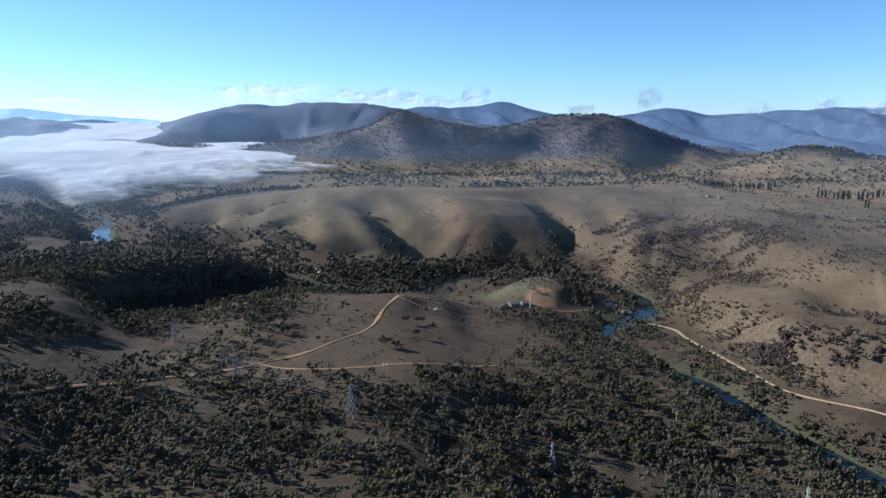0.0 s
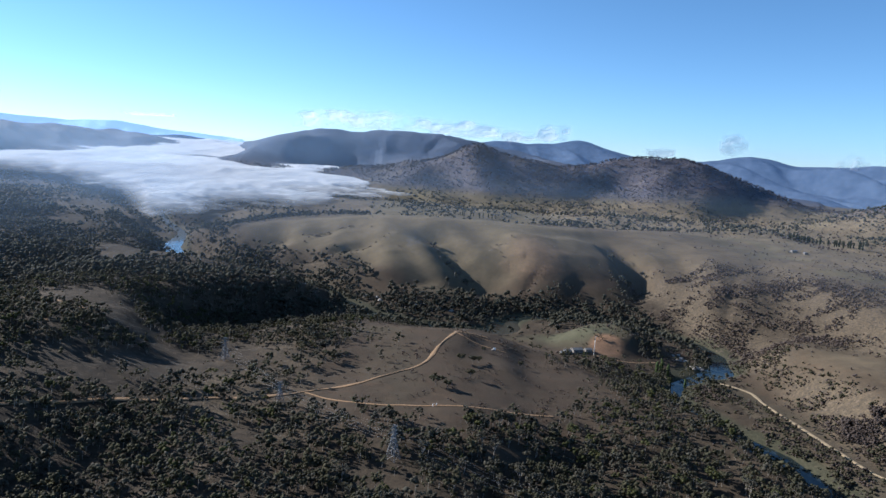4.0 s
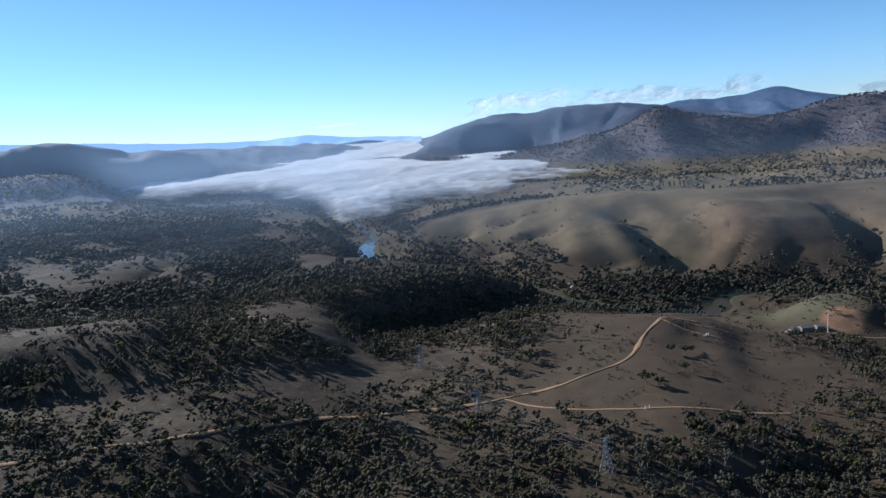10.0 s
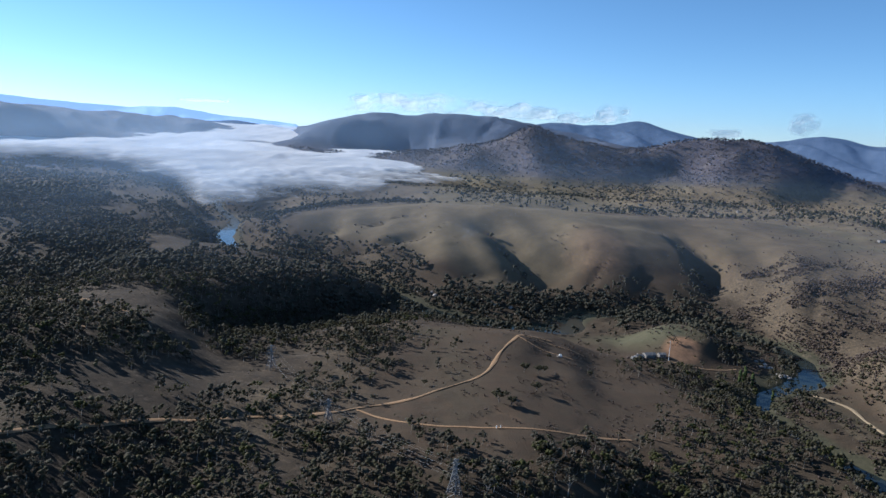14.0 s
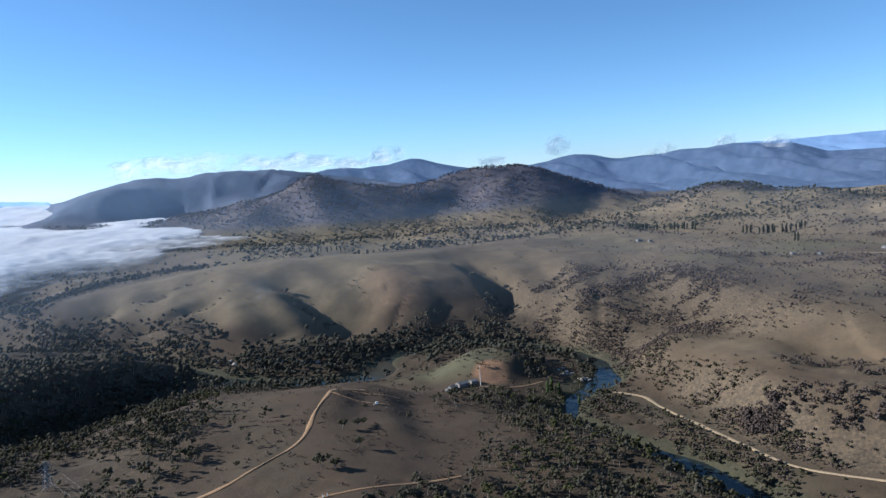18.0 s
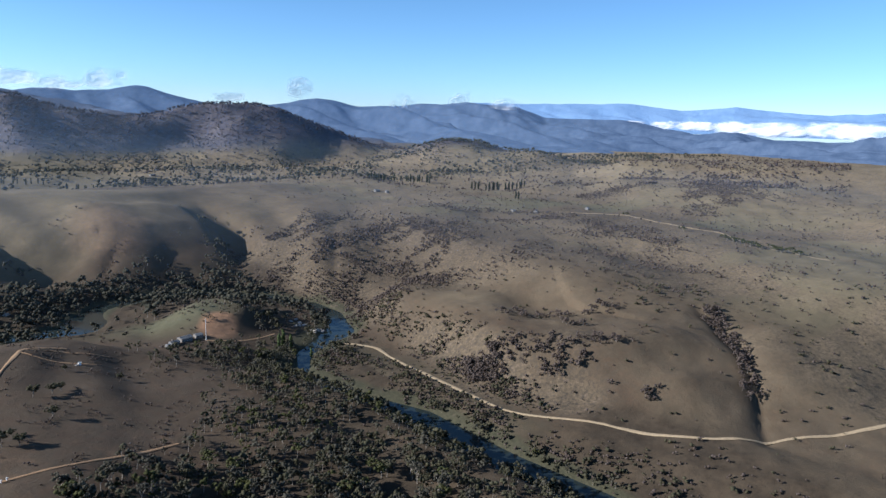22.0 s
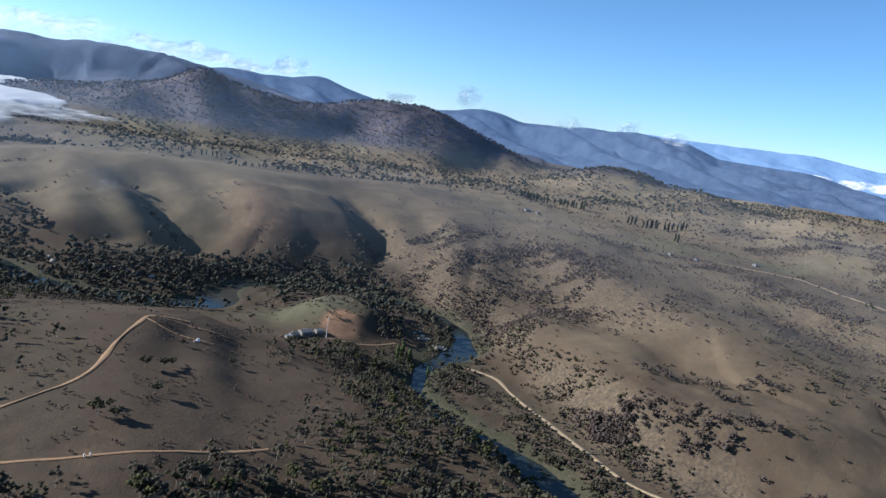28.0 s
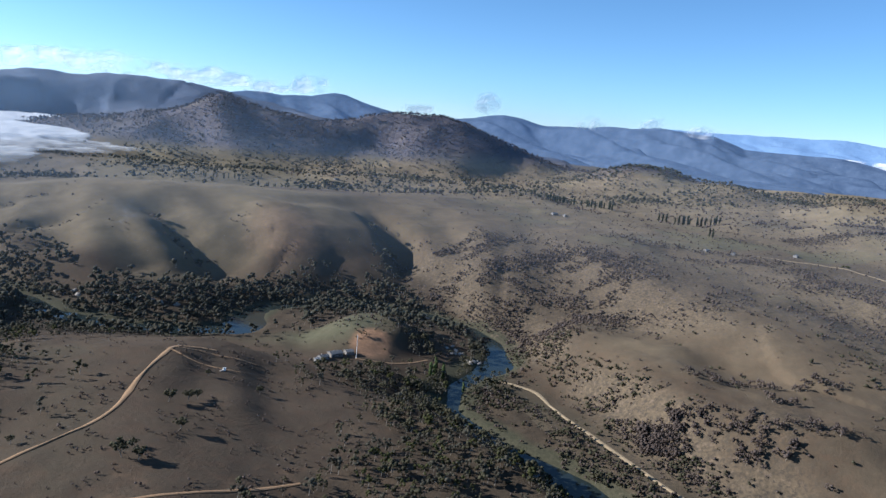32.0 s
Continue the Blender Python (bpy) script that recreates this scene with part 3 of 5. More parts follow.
lane = ribbon("road", [(1020, 1010), (1109, 924), (1099, 880), (1067, 777), (1049, 687), (1010, 600), (990, 480)], 5.0, GRAVEL, 0.6, wobble=0.2)
tagged(lane, "pale farm road through green paddocks", "road", kind="structure")
west_road = ribbon("road", [(-860, 720), (-883, 809), (-915, 860), (-948, 934), (-1000, 1010)], 5.0, GRAVEL, 0.8, wobble=0.3)
tagged(west_road, "pale winding farm road between wooded hills", "road", kind="structure")

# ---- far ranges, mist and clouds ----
# haze put into base colour and emission, strongest on the palest range
DIST_A = range_material("haze_tinted_range", (0.042, 0.058, 0.092), (0.075, 0.096, 0.14), 60, 0.06)
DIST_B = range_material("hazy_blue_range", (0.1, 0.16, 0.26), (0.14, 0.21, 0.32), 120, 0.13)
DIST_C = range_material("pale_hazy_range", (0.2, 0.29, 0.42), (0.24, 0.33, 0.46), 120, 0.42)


def bearing(turn, rise, far):
    a, b = radians(turn), radians(rise)
    return EYE[0] + far * math.sin(a), EYE[1] + far * math.cos(a), 262 + far * math.tan(b)


def mountain_range(profile, far, depth, foot, material, label, seed, rough=20):
    """A long range: a skyline of (bearing, rise) in degrees, with spurs running down towards the valley."""
    t0, t1 = profile[0][0], profile[-1][0]
    t = np.arange(t0, t1, 0.18)
    top = 262 + far * np.tan(np.radians(np.interp(t, [p[0] for p in profile], [p[1] for p in profile])))
    top = top + 5 * fractal(t * 60, t * 0, 60, 3, seed)
    ends = step(t, t0, t0 + 1.2) * step(-t, -t1, -t1 + 1.2)
    s = np.concatenate([[-0.25], np.linspace(0, 1, 46)])[:, None]
    r = far - depth * s + 0 * t[None]
    x, y = EYE[0] + r * np.sin(np.radians(t)), EYE[1] + r * np.cos(np.radians(t))
    fall = np.clip(np.abs(s), 0, 1) ** 0.85
    z = top + (foot - top) * fall
    spurs = np.abs(fractal(x + 0.35 * y, y * 0.25, 330, 4, seed + 3)) * 2
    folds = np.abs(fractal(x + 0.6 * y, y * 0.3, 150, 4, seed + 9, 0.6))
    z = z + rough * (4.2 * (spurs - 0.35) - 1.6 * folds) * np.sin(np.pi * np.clip(s, 0, 1)) + (foot - 60 - z) * (1 - ends)
    ob = link("mountain_range", np.stack([x, y, z], -1).reshape(-1, 3), sheet_faces(*z.shape), material)
    return tagged(ob, label, "mountains", kind="structure")


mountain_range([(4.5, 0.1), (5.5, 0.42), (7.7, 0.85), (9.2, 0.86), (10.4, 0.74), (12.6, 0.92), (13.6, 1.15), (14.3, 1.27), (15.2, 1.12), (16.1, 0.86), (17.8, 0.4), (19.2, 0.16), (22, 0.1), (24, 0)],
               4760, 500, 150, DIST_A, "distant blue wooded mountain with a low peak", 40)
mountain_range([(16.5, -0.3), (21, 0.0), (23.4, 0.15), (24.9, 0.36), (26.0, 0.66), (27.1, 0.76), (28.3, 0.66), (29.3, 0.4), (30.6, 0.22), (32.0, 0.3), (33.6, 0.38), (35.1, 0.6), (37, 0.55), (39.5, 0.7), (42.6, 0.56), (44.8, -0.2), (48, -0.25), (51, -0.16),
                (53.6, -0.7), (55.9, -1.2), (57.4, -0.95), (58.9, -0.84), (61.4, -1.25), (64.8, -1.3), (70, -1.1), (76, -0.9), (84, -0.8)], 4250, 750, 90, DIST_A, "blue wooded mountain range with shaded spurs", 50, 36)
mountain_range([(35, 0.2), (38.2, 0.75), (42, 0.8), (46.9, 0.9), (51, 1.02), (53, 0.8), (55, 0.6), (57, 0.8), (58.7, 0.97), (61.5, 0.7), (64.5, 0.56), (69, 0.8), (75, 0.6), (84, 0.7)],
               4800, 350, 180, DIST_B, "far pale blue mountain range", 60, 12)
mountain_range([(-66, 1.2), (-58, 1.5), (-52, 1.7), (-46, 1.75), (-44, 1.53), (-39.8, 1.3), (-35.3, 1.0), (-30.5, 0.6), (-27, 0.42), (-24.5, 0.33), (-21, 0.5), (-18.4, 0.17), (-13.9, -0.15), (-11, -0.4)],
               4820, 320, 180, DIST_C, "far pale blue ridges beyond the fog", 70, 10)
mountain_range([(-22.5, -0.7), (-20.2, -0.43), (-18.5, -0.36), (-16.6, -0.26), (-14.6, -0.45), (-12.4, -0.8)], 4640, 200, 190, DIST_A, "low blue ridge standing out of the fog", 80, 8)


def fog_bank():
    t = np.arange(-38, 16.01, 0.16)
    r = 1850 + np.arange(0, 1, 0.0045) ** 1.15 * 2960
    rr, tt = np.meshgrid(r, t, indexing="ij")
    x, y = EYE[0] + rr * np.sin(np.radians(tt)), EYE[1] + rr * np.cos(np.radians(tt))
    near = np.interp(tt, [-38, -32, -25.5, -22, -19.5, -16, -10.3, -1.4, 7, 16], [3300, 2850, 2700, 2300, 2020, 2080, 2280, 2330, 2560, 2900])
    left = np.interp(rr, [1850, 2900, 3100, 3350, 3550, 4000, 4600, 4850], [-34, -41, -41, -36, -30, -31, -22.5, -13])
    right = np.interp(rr, [1850, 2300, 2700, 3000, 3400, 4800], [6, 12, 19, 11, -3, -8])
    rag = 300 * fractal(x, y, 380, 6, 91, 0.62)
    edge = np.clip((rr - near + rag) / 480, -0.6, 1)
    edge = np.minimum(edge, np.clip((tt - left) * 60 / 200 + rag / 300, -0.6, 1))
    edge = np.minimum(edge, np.clip((right - tt) * 50 / 300 + rag / 300, -0.6, 1))
    edge = edge - (0.27 + 0.5 * fractal(x, y * 2.5, 260, 4, 95, 0.6)) * step(tt, -11, -1)
    billow = fractal(x, y, 260, 3, 101, 0.5) + 0.9 * (0.3 - np.abs(fractal(x, y, 150, 4, 107, 0.55)))
    z = 56 + 0.0636 * (rr - 2000) + (1 + 8 * step(edge, 0, 0.9)) * billow
    z = z - 18 * (1 - step(edge, 0, 1))
    under = land(x, y)
    edge = edge - 1.5 * step(under - z, -14, 6)
    f = sheet_faces(*z.shape)[:, ::-1]
    f = f[edge.ravel()[f].max(axis=1) > -0.45]
    ob = link("fog_bank", np.stack([x, y, z], -1).reshape(-1, 3), f, mist_material("fog", 75, 0.97, tone=(0.74, 0.745, 0.76), through=0.22, ragged=1.5))
    weights(ob, "edge", np.clip(edge, -0.6, 1).ravel() * 0.95)
    return tagged(ob, "thick white morning fog lying in the valley", "fog", kind="stuff")


fog_bank()


def haze_sheet():
    """Sheet added for haze over the low country; cover follows range and bearing from EYE, thinning out against the
    hillsides.
    """
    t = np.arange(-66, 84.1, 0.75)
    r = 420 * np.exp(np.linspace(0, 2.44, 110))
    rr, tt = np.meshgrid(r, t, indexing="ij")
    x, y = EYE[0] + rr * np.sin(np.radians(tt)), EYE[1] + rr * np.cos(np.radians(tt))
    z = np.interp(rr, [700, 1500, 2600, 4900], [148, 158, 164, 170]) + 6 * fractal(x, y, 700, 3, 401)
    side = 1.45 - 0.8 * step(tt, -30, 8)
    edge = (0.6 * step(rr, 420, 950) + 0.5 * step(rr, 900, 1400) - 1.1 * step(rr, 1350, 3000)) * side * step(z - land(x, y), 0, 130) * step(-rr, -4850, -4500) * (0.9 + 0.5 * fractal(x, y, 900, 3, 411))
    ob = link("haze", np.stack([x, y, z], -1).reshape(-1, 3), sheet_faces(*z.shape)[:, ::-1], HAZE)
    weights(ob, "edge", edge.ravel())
    return tagged(ob, "translucent blue sheet standing in for haze over the low country", "haze", kind="stuff")


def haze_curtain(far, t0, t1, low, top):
    """The same stand-in sheet, upright, put before the high ranges."""
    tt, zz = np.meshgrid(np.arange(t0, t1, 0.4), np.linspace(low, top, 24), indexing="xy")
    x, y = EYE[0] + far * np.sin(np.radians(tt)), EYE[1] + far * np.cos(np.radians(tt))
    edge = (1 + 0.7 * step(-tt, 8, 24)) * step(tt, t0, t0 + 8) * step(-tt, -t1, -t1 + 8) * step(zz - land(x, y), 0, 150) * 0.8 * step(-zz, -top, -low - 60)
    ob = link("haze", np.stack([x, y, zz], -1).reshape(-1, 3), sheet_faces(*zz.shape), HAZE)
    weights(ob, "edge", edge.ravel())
    return tagged(ob, "translucent blue curtain standing in for haze before the mountains", "haze", kind="stuff")


# added veils, centred on EYE, in place of scattering over distance
haze_sheet()
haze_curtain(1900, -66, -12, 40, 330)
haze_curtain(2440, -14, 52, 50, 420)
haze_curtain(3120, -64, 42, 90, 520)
CLOUD = mist_material("cloud_vapour", 60, 0.5, tone=(0.95, 0.93, 0.92), through=0.5, ragged=0.7)
WISP = mist_material("wisp_vapour", 30, 0.1, tone=(0.85, 0.86, 0.88))


def vapour(name, place, wide, tall, material, label, seed, bulge=0.25, drift=0.0, dense=0.0):
    """A torn cloud of vapour with a billowed face."""
    u, v = np.meshgrid(np.linspace(-1, 1, 84), np.linspace(-1, 1, 34), indexing="xy")
    cx, cz = u * wide / 2 + 900 * seed, v * tall / 2 + 70 * seed
    n = fractal(cx, cz, 0.34 * wide, 2, seed) + fractal(cx * 0.5, cz * 1.1, 0.5 * tall, 4, seed + 5, 0.6)
    shape = 0.72 + dense - 0.72 * (u * u + v * v) - 0.4 * step(-v, 0.35, 0.9) + 0.62 * n
    shape = np.minimum(shape, 2.2 * (1 - np.abs(u))) * step(1 - np.abs(v), 0.0, 0.2)
    out = np.sqrt(np.clip(1 - u * u - v * v, 0, 1)) * bulge * tall + n * tall * (0.12 - 0.28 * dense)
    away = math.atan2(place[0] - EYE[0], place[1] - EYE[1])
    x = place[0] + u * wide / 2 * math.cos(away) - out * math.sin(away)
    y = place[1] - u * wide / 2 * math.sin(away) - out * math.cos(away)
    z = place[2] + v * tall / 2 + drift * u * tall / 2
    f = sheet_faces(*u.shape)
    f = f[shape.ravel()[f].max(axis=1) > -0.12]
    ob = link(name, np.stack([x, y, z], -1).reshape(-1, 3), f, material)
    weights(ob, "edge", np.clip(shape, -0.5, 1).ravel())
    return tagged(ob, label, "cloud", group="low clouds over the mountains" if name == "cloud" else "")


for k, (turn, rise, wide, tall) in enumerate([(-6, 1.55, 330, 95), (-2.2, 1.75, 420, 100), (1.6, 1.6, 400, 90), (5.4, 1.5, 380, 85), (9.2, 1.2, 260, 60), (12.3, 1.62, 190, 95), (25.6, 1.5, 170, 95),
                                                (33.6, 0.5, 230, 95), (38.2, 1.0, 130, 60), (41.8, 0.45, 190, 80), (-19, 1.1, 260, 18), (20.5, 0.6, 170, 40)]):
    vapour("cloud", bearing(turn, rise, 4100 if turn < 10 else 4200), 1.15 * wide, 1.5 * tall, CLOUD, "thin grey-white cloud drifting at the mountain top", 110 + k, bulge=0.1, drift=0.15)
for turn, rise, wide, tall in ((50.5, -0.45, 300, 40), (55.5, -0.5, 420, 60), (60.5, -0.6, 520, 95), (66.5, -0.55, 520, 110)):
    tagged(vapour("cloud", bearing(turn, rise, 4330), wide, tall, mist_material("valley_fog", 110, 0.92, tone=(0.83, 0.83, 0.85), ragged=1.1), "bright white fog lying between the blue ranges", 130 + int(turn), dense=0.12), group="fog between the ranges")
vapour("mist_wisp", (45, 1250, float(land(45, 1250)) + 28), 46, 74, WISP, "faint grey wisp of mist over the grassy hill", 140, bulge=0.02, drift=0.3, dense=-0.22)
vapour("smoke_plume", (-2280, 2480, 315), 70, 110, WISP, "thin pale smoke rising in front of the hills", 141, drift=0.6)

# ---- trees ----
ICO_V = []
gold = (1 + 5 ** 0.5) / 2
for i, j in ((-1, gold), (1, gold), (-1, -gold), (1, -gold)):
    ICO_V += [(i, j, 0), (0, i, j), (j, 0, i)]
ICO_V = np.array(ICO_V) / math.hypot(1, gold)
ICO_F = np.array([(a, b, c) for a in range(12) for b in range(12) for c in range(12)
                  if a < b and a < c and b != c and all(abs(np.linalg.norm(ICO_V[p] - ICO_V[q]) - 1.0515) < 0.01 for p, q in ((a, b), (b, c), (c, a)))
                  and np.dot(np.cross(ICO_V[b] - ICO_V[a], ICO_V[c] - ICO_V[a]), ICO_V[a]) > 0])
RNG = np.random.RandomState(11)


def clumps(centres, radii, flat=0.72, jitter=0.34):
    """Leaf clumps: one ragged twenty-sided tuft at each centre."""
    m = len(centres)
    ang = RNG.rand(m) * 6.283
    base = np.stack([ICO_V[None, :, 0] * np.cos(ang)[:, None] - ICO_V[None, :, 1] * np.sin(ang)[:, None],
                     ICO_V[None, :, 0] * np.sin(ang)[:, None] + ICO_V[None, :, 1] * np.cos(ang)[:, None], np.repeat(ICO_V[None, :, 2], m, 0)], -1)
    base = base * (1 + jitter * (2 * RNG.rand(m, 12, 1) - 1)) * np.asarray(radii)[:, None, None] * np.array([1, 1, flat])
    v = base + np.asarray(centres)[:, None, :]
    f = ICO_F[None] + 12 * np.arange(m)[:, None, None]
    return v.reshape(-1, 3), f.reshape(-1, 3)


OCT_V = np.array([(1, 0, 0), (-0.5, 0.87, 0), (-0.5, -0.87, 0), (0.3, 0.5, 0.9), (0.3, -0.5, 0.9), (-0.6, 0, 0.9), (0, 0, -0.7)])
OCT_F = np.array([(0, 1, 3), (1, 5, 3), (1, 2, 5), (2, 4, 5), (2, 0, 4), (0, 3, 4), (3, 5, 4), (0, 6, 1), (1, 6, 2), (2, 6, 0)])


def lumps(centres, radii, flat=0.75, jitter=0.5):
    """Ragged ten-sided leaf lumps, for trees far from the eye."""
    m = len(centres)
    ang = RNG.rand(m) * 6.283
    x, y = OCT_V[:, 0], OCT_V[:, 1]
    base = np.stack([x * np.cos(ang)[:, None] - y * np.sin(ang)[:, None], x * np.sin(ang)[:, None] + y * np.cos(ang)[:, None], np.repeat(OCT_V[None, :, 2], m, 0)], -1)
    base = base * (1.1 + jitter * (2 * RNG.rand(m, 7, 1) - 1)) * np.asarray(radii)[:, None, None] * np.array([1, 1, flat])
    return (base + np.asarray(centres)[:, None, :]).reshape(-1, 3), (OCT_F[None] + 7 * np.arange(m)[:, None, None]).reshape(-1, 3)


def sprays(centres, sizes):
    """Leaf sprays: small folded diamonds turned every way."""
    m = len(centres)
    nrm = RNG.normal(0, 1, (m, 3))
    nrm /= np.linalg.norm(nrm, axis=1)[:, None]
    t = np.cross(nrm, RNG.normal(0, 1, (m, 3)))
    t /= np.linalg.norm(t, axis=1)[:, None]
    b = np.cross(nrm, t)
    w = np.asarray(sizes)[:, None]
    c = np.asarray(centres)
    v = np.stack([c + t * w, c + b * w * 0.62 + nrm * w * 0.25, c - t * w, c - b * w * 0.62 + nrm * w * 0.25], 1)
    return v.reshape(-1, 3), np.arange(4 * m).reshape(-1, 4)


def crown_mesh(name, tufts, radii, each, size, leaf, root, tones, flat=0.75, jitter=0.5, coarse=False):
    """A crown of ragged tufts, each a lump of twigs with leaf sprays standing out of it."""
    v1, f1 = (lumps if coarse else clumps)(tufts, radii, flat, jitter)
    places, sizes, who = tufted(tufts, np.asarray(radii) * 1.35, each, size)
    v2, f2 = sprays(places, sizes)
    f2 = f2 + len(v1)
    f = np.concatenate([f1, f2[:, [0, 1, 2]], f2[:, [0, 2, 3]]])
    ob = part(name, (np.concatenate([v1, v2]), f), leaf, root)
    weights(ob, "tone", np.concatenate([np.repeat(tones, 7 if coarse else 12), np.repeat(tones[who], 4)]))
    return ob


def tufted(tufts, radii, each, size):
    """Sprays gathered in tufts: their places, sizes and tufts."""
    who = np.repeat(np.arange(len(tufts)), each)
    d = RNG.normal(0, 1, (len(who), 3))
    d *= (RNG.rand(len(who)) ** 0.4 / np.linalg.norm(d, axis=1))[:, None]
    c = np.asarray(tufts)[who] + d * np.asarray(radii)[who][:, None] * np.array([1, 1, 0.7])
    return c, np.asarray(size)[who] * RNG.uniform(0.65, 1.25, len(who)), who


def rods(starts, ends, r0, r1, sides=5):
    """Tapered round sticks."""
    s, e = np.asarray(starts, float), np.asarray(ends, float)
    m = len(s)
    d = (e - s) / np.linalg.norm(e - s, axis=1)[:, None]
    p = np.cross(d, np.where(np.abs(d[:, 2:]) > 0.8, [[1.0, 0, 0]], [[0, 0, 1.0]]))
    p /= np.linalg.norm(p, axis=1)[:, None]
    q = np.cross(d, p)
    a = np.arange(sides) * 2 * math.pi / sides
    ring = p[:, None] * np.cos(a)[None, :, None] + q[:, None] * np.sin(a)[None, :, None]
    v = np.concatenate([s[:, None] + ring * np.reshape(r0, (-1, 1, 1)), e[:, None] + ring * np.reshape(r1, (-1, 1, 1))], 1)
    k = np.arange(sides)
    f = np.stack([k, (k + 1) % sides, sides + (k + 1) % sides, sides + k], -1)
    return v.reshape(-1, 3), (f[None] + 2 * sides * np.arange(m)[:, None, None]).reshape(-1, 4)


LEAF = foliage_material("gum_leaves", (0.05, 0.048, 0.03), (0.135, 0.125, 0.075))
LEAF_GREY = foliage_material("grey_gum_leaves", (0.05, 0.048, 0.036), (0.14, 0.128, 0.096))
LEAF_GREEN = foliage_material("fresh_green_leaves", (0.045, 0.05, 0.02), (0.12, 0.12, 0.048))
LEAF_DARK = foliage_material("dark_conifer_leaves", (0.025, 0.032, 0.02), (0.065, 0.07, 0.042))
SHRUB = foliage_material("dry_shrub_leaves", (0.078, 0.062, 0.054), (0.19, 0.15, 0.128))
# far trees: leaf colour greyed towards blue to stand in for haze
FAR_LEAF = foliage_material("hazed_forest_leaves", (0.062, 0.056, 0.066), (0.1, 0.088, 0.094))
# narrower, greyer range than LEAF, with valley haze put into the colour
VALLEY_LEAF = foliage_material("hazed_gum_leaves", (0.06, 0.06, 0.044), (0.125, 0.12, 0.088))
POPLAR_LEAF = foliage_material("river_poplar_leaves", (0.075, 0.1, 0.035), (0.18, 0.22, 0.085))
BARK = plain_material("pale_bark", (0.34, 0.3, 0.25), (0.16, 0.135, 0.11), 0.6, 0.9)


def part(name, mesh_or_bm, material, parent, label=""):
    """One mesh object under a thing or a part."""
    if isinstance(mesh_or_bm, bmesh.types.BMesh):
        mesh = bpy.data.meshes.new(name)
        mesh_or_bm.to_mesh(mesh)
        mesh_or_bm.free()
        mesh.materials.append(material)
        ob = new(name, mesh)
    else:
        ob = link(name, *mesh_or_bm, material, smooth=name in ("foliage", "crown"))
    ob.parent = parent
    return tagged(ob, label) if label else ob


def gum_tree(tall, spread, count, leaf, label, category="tree", bare=0.0):
    """A gum: leaning trunk, forking limbs and an open crown of many tufts."""
    root = new("gum_tree")
    root.empty_display_size = 1
    fork = np.array([RNG.uniform(-0.06, 0.06) * tall, RNG.uniform(-0.06, 0.06) * tall, tall * RNG.uniform(0.26, 0.36)])
    tips, starts, ends, r0, r1 = [], [(0, 0, -0.6)], [fork], [tall * 0.03], [tall * 0.021]
    for k in range(6):
        a = k * 1.05 + RNG.uniform(-0.3, 0.3)
        reach = spread * RNG.uniform(0.35, 0.8)
        tip = np.array([fork[0] + math.cos(a) * reach, fork[1] + math.sin(a) * reach, tall * RNG.uniform(0.55, 0.86)])
        mid = fork + (tip - fork) * 0.5 + np.array([0, 0, tall * 0.05])
        starts += [fork, mid]
        ends += [mid, tip]
        r0 += [tall * 0.016, tall * 0.011]
        r1 += [tall * 0.011, tall * 0.004]
        tips.append(tip)
    part("trunk", rods(starts, ends, np.array(r0), np.array(r1), 6), BARK, root, "pale smooth bark")
    tips = np.array(tips)
    c = tips[RNG.randint(0, 6, count)] + RNG.normal(0, 1, (count, 3)) * np.array([spread * 0.25, spread * 0.25, tall * 0.08])
    crown_mesh("crown", c, RNG.uniform(0.065, 0.12, count) * tall * (1 - 0.35 * bare), 6, np.full(count, tall * 0.04), leaf, root, RNG.rand(count))
    return tagged(root, label, category, group="gum trees on the near slopes")


GROVES = [(520, 594, 27, 9, -18), (556, 567, 26, 10, -30), (600, 540, 26, 13, -40), (524, 478, 36, 7, -42), (473, 531, 22, 15, -40), (448, 557, 14, 18, 0), (484, 484, 24, 9, -40), (500, 505, 18, 10, -40),
          (496, 434, 13, 6, -40), (514, 404, 11, 6, -40), (655, 418, 11, 46, -37), (690, 462, 18, 12, 0), (600, 365, 9, 26, -50), (540, 520, 14, 6, -40)]


def in_groves(spots):
    return sum(hill(spots[:, 0], spots[:, 1], *q) for q in GROVES) > 0.25


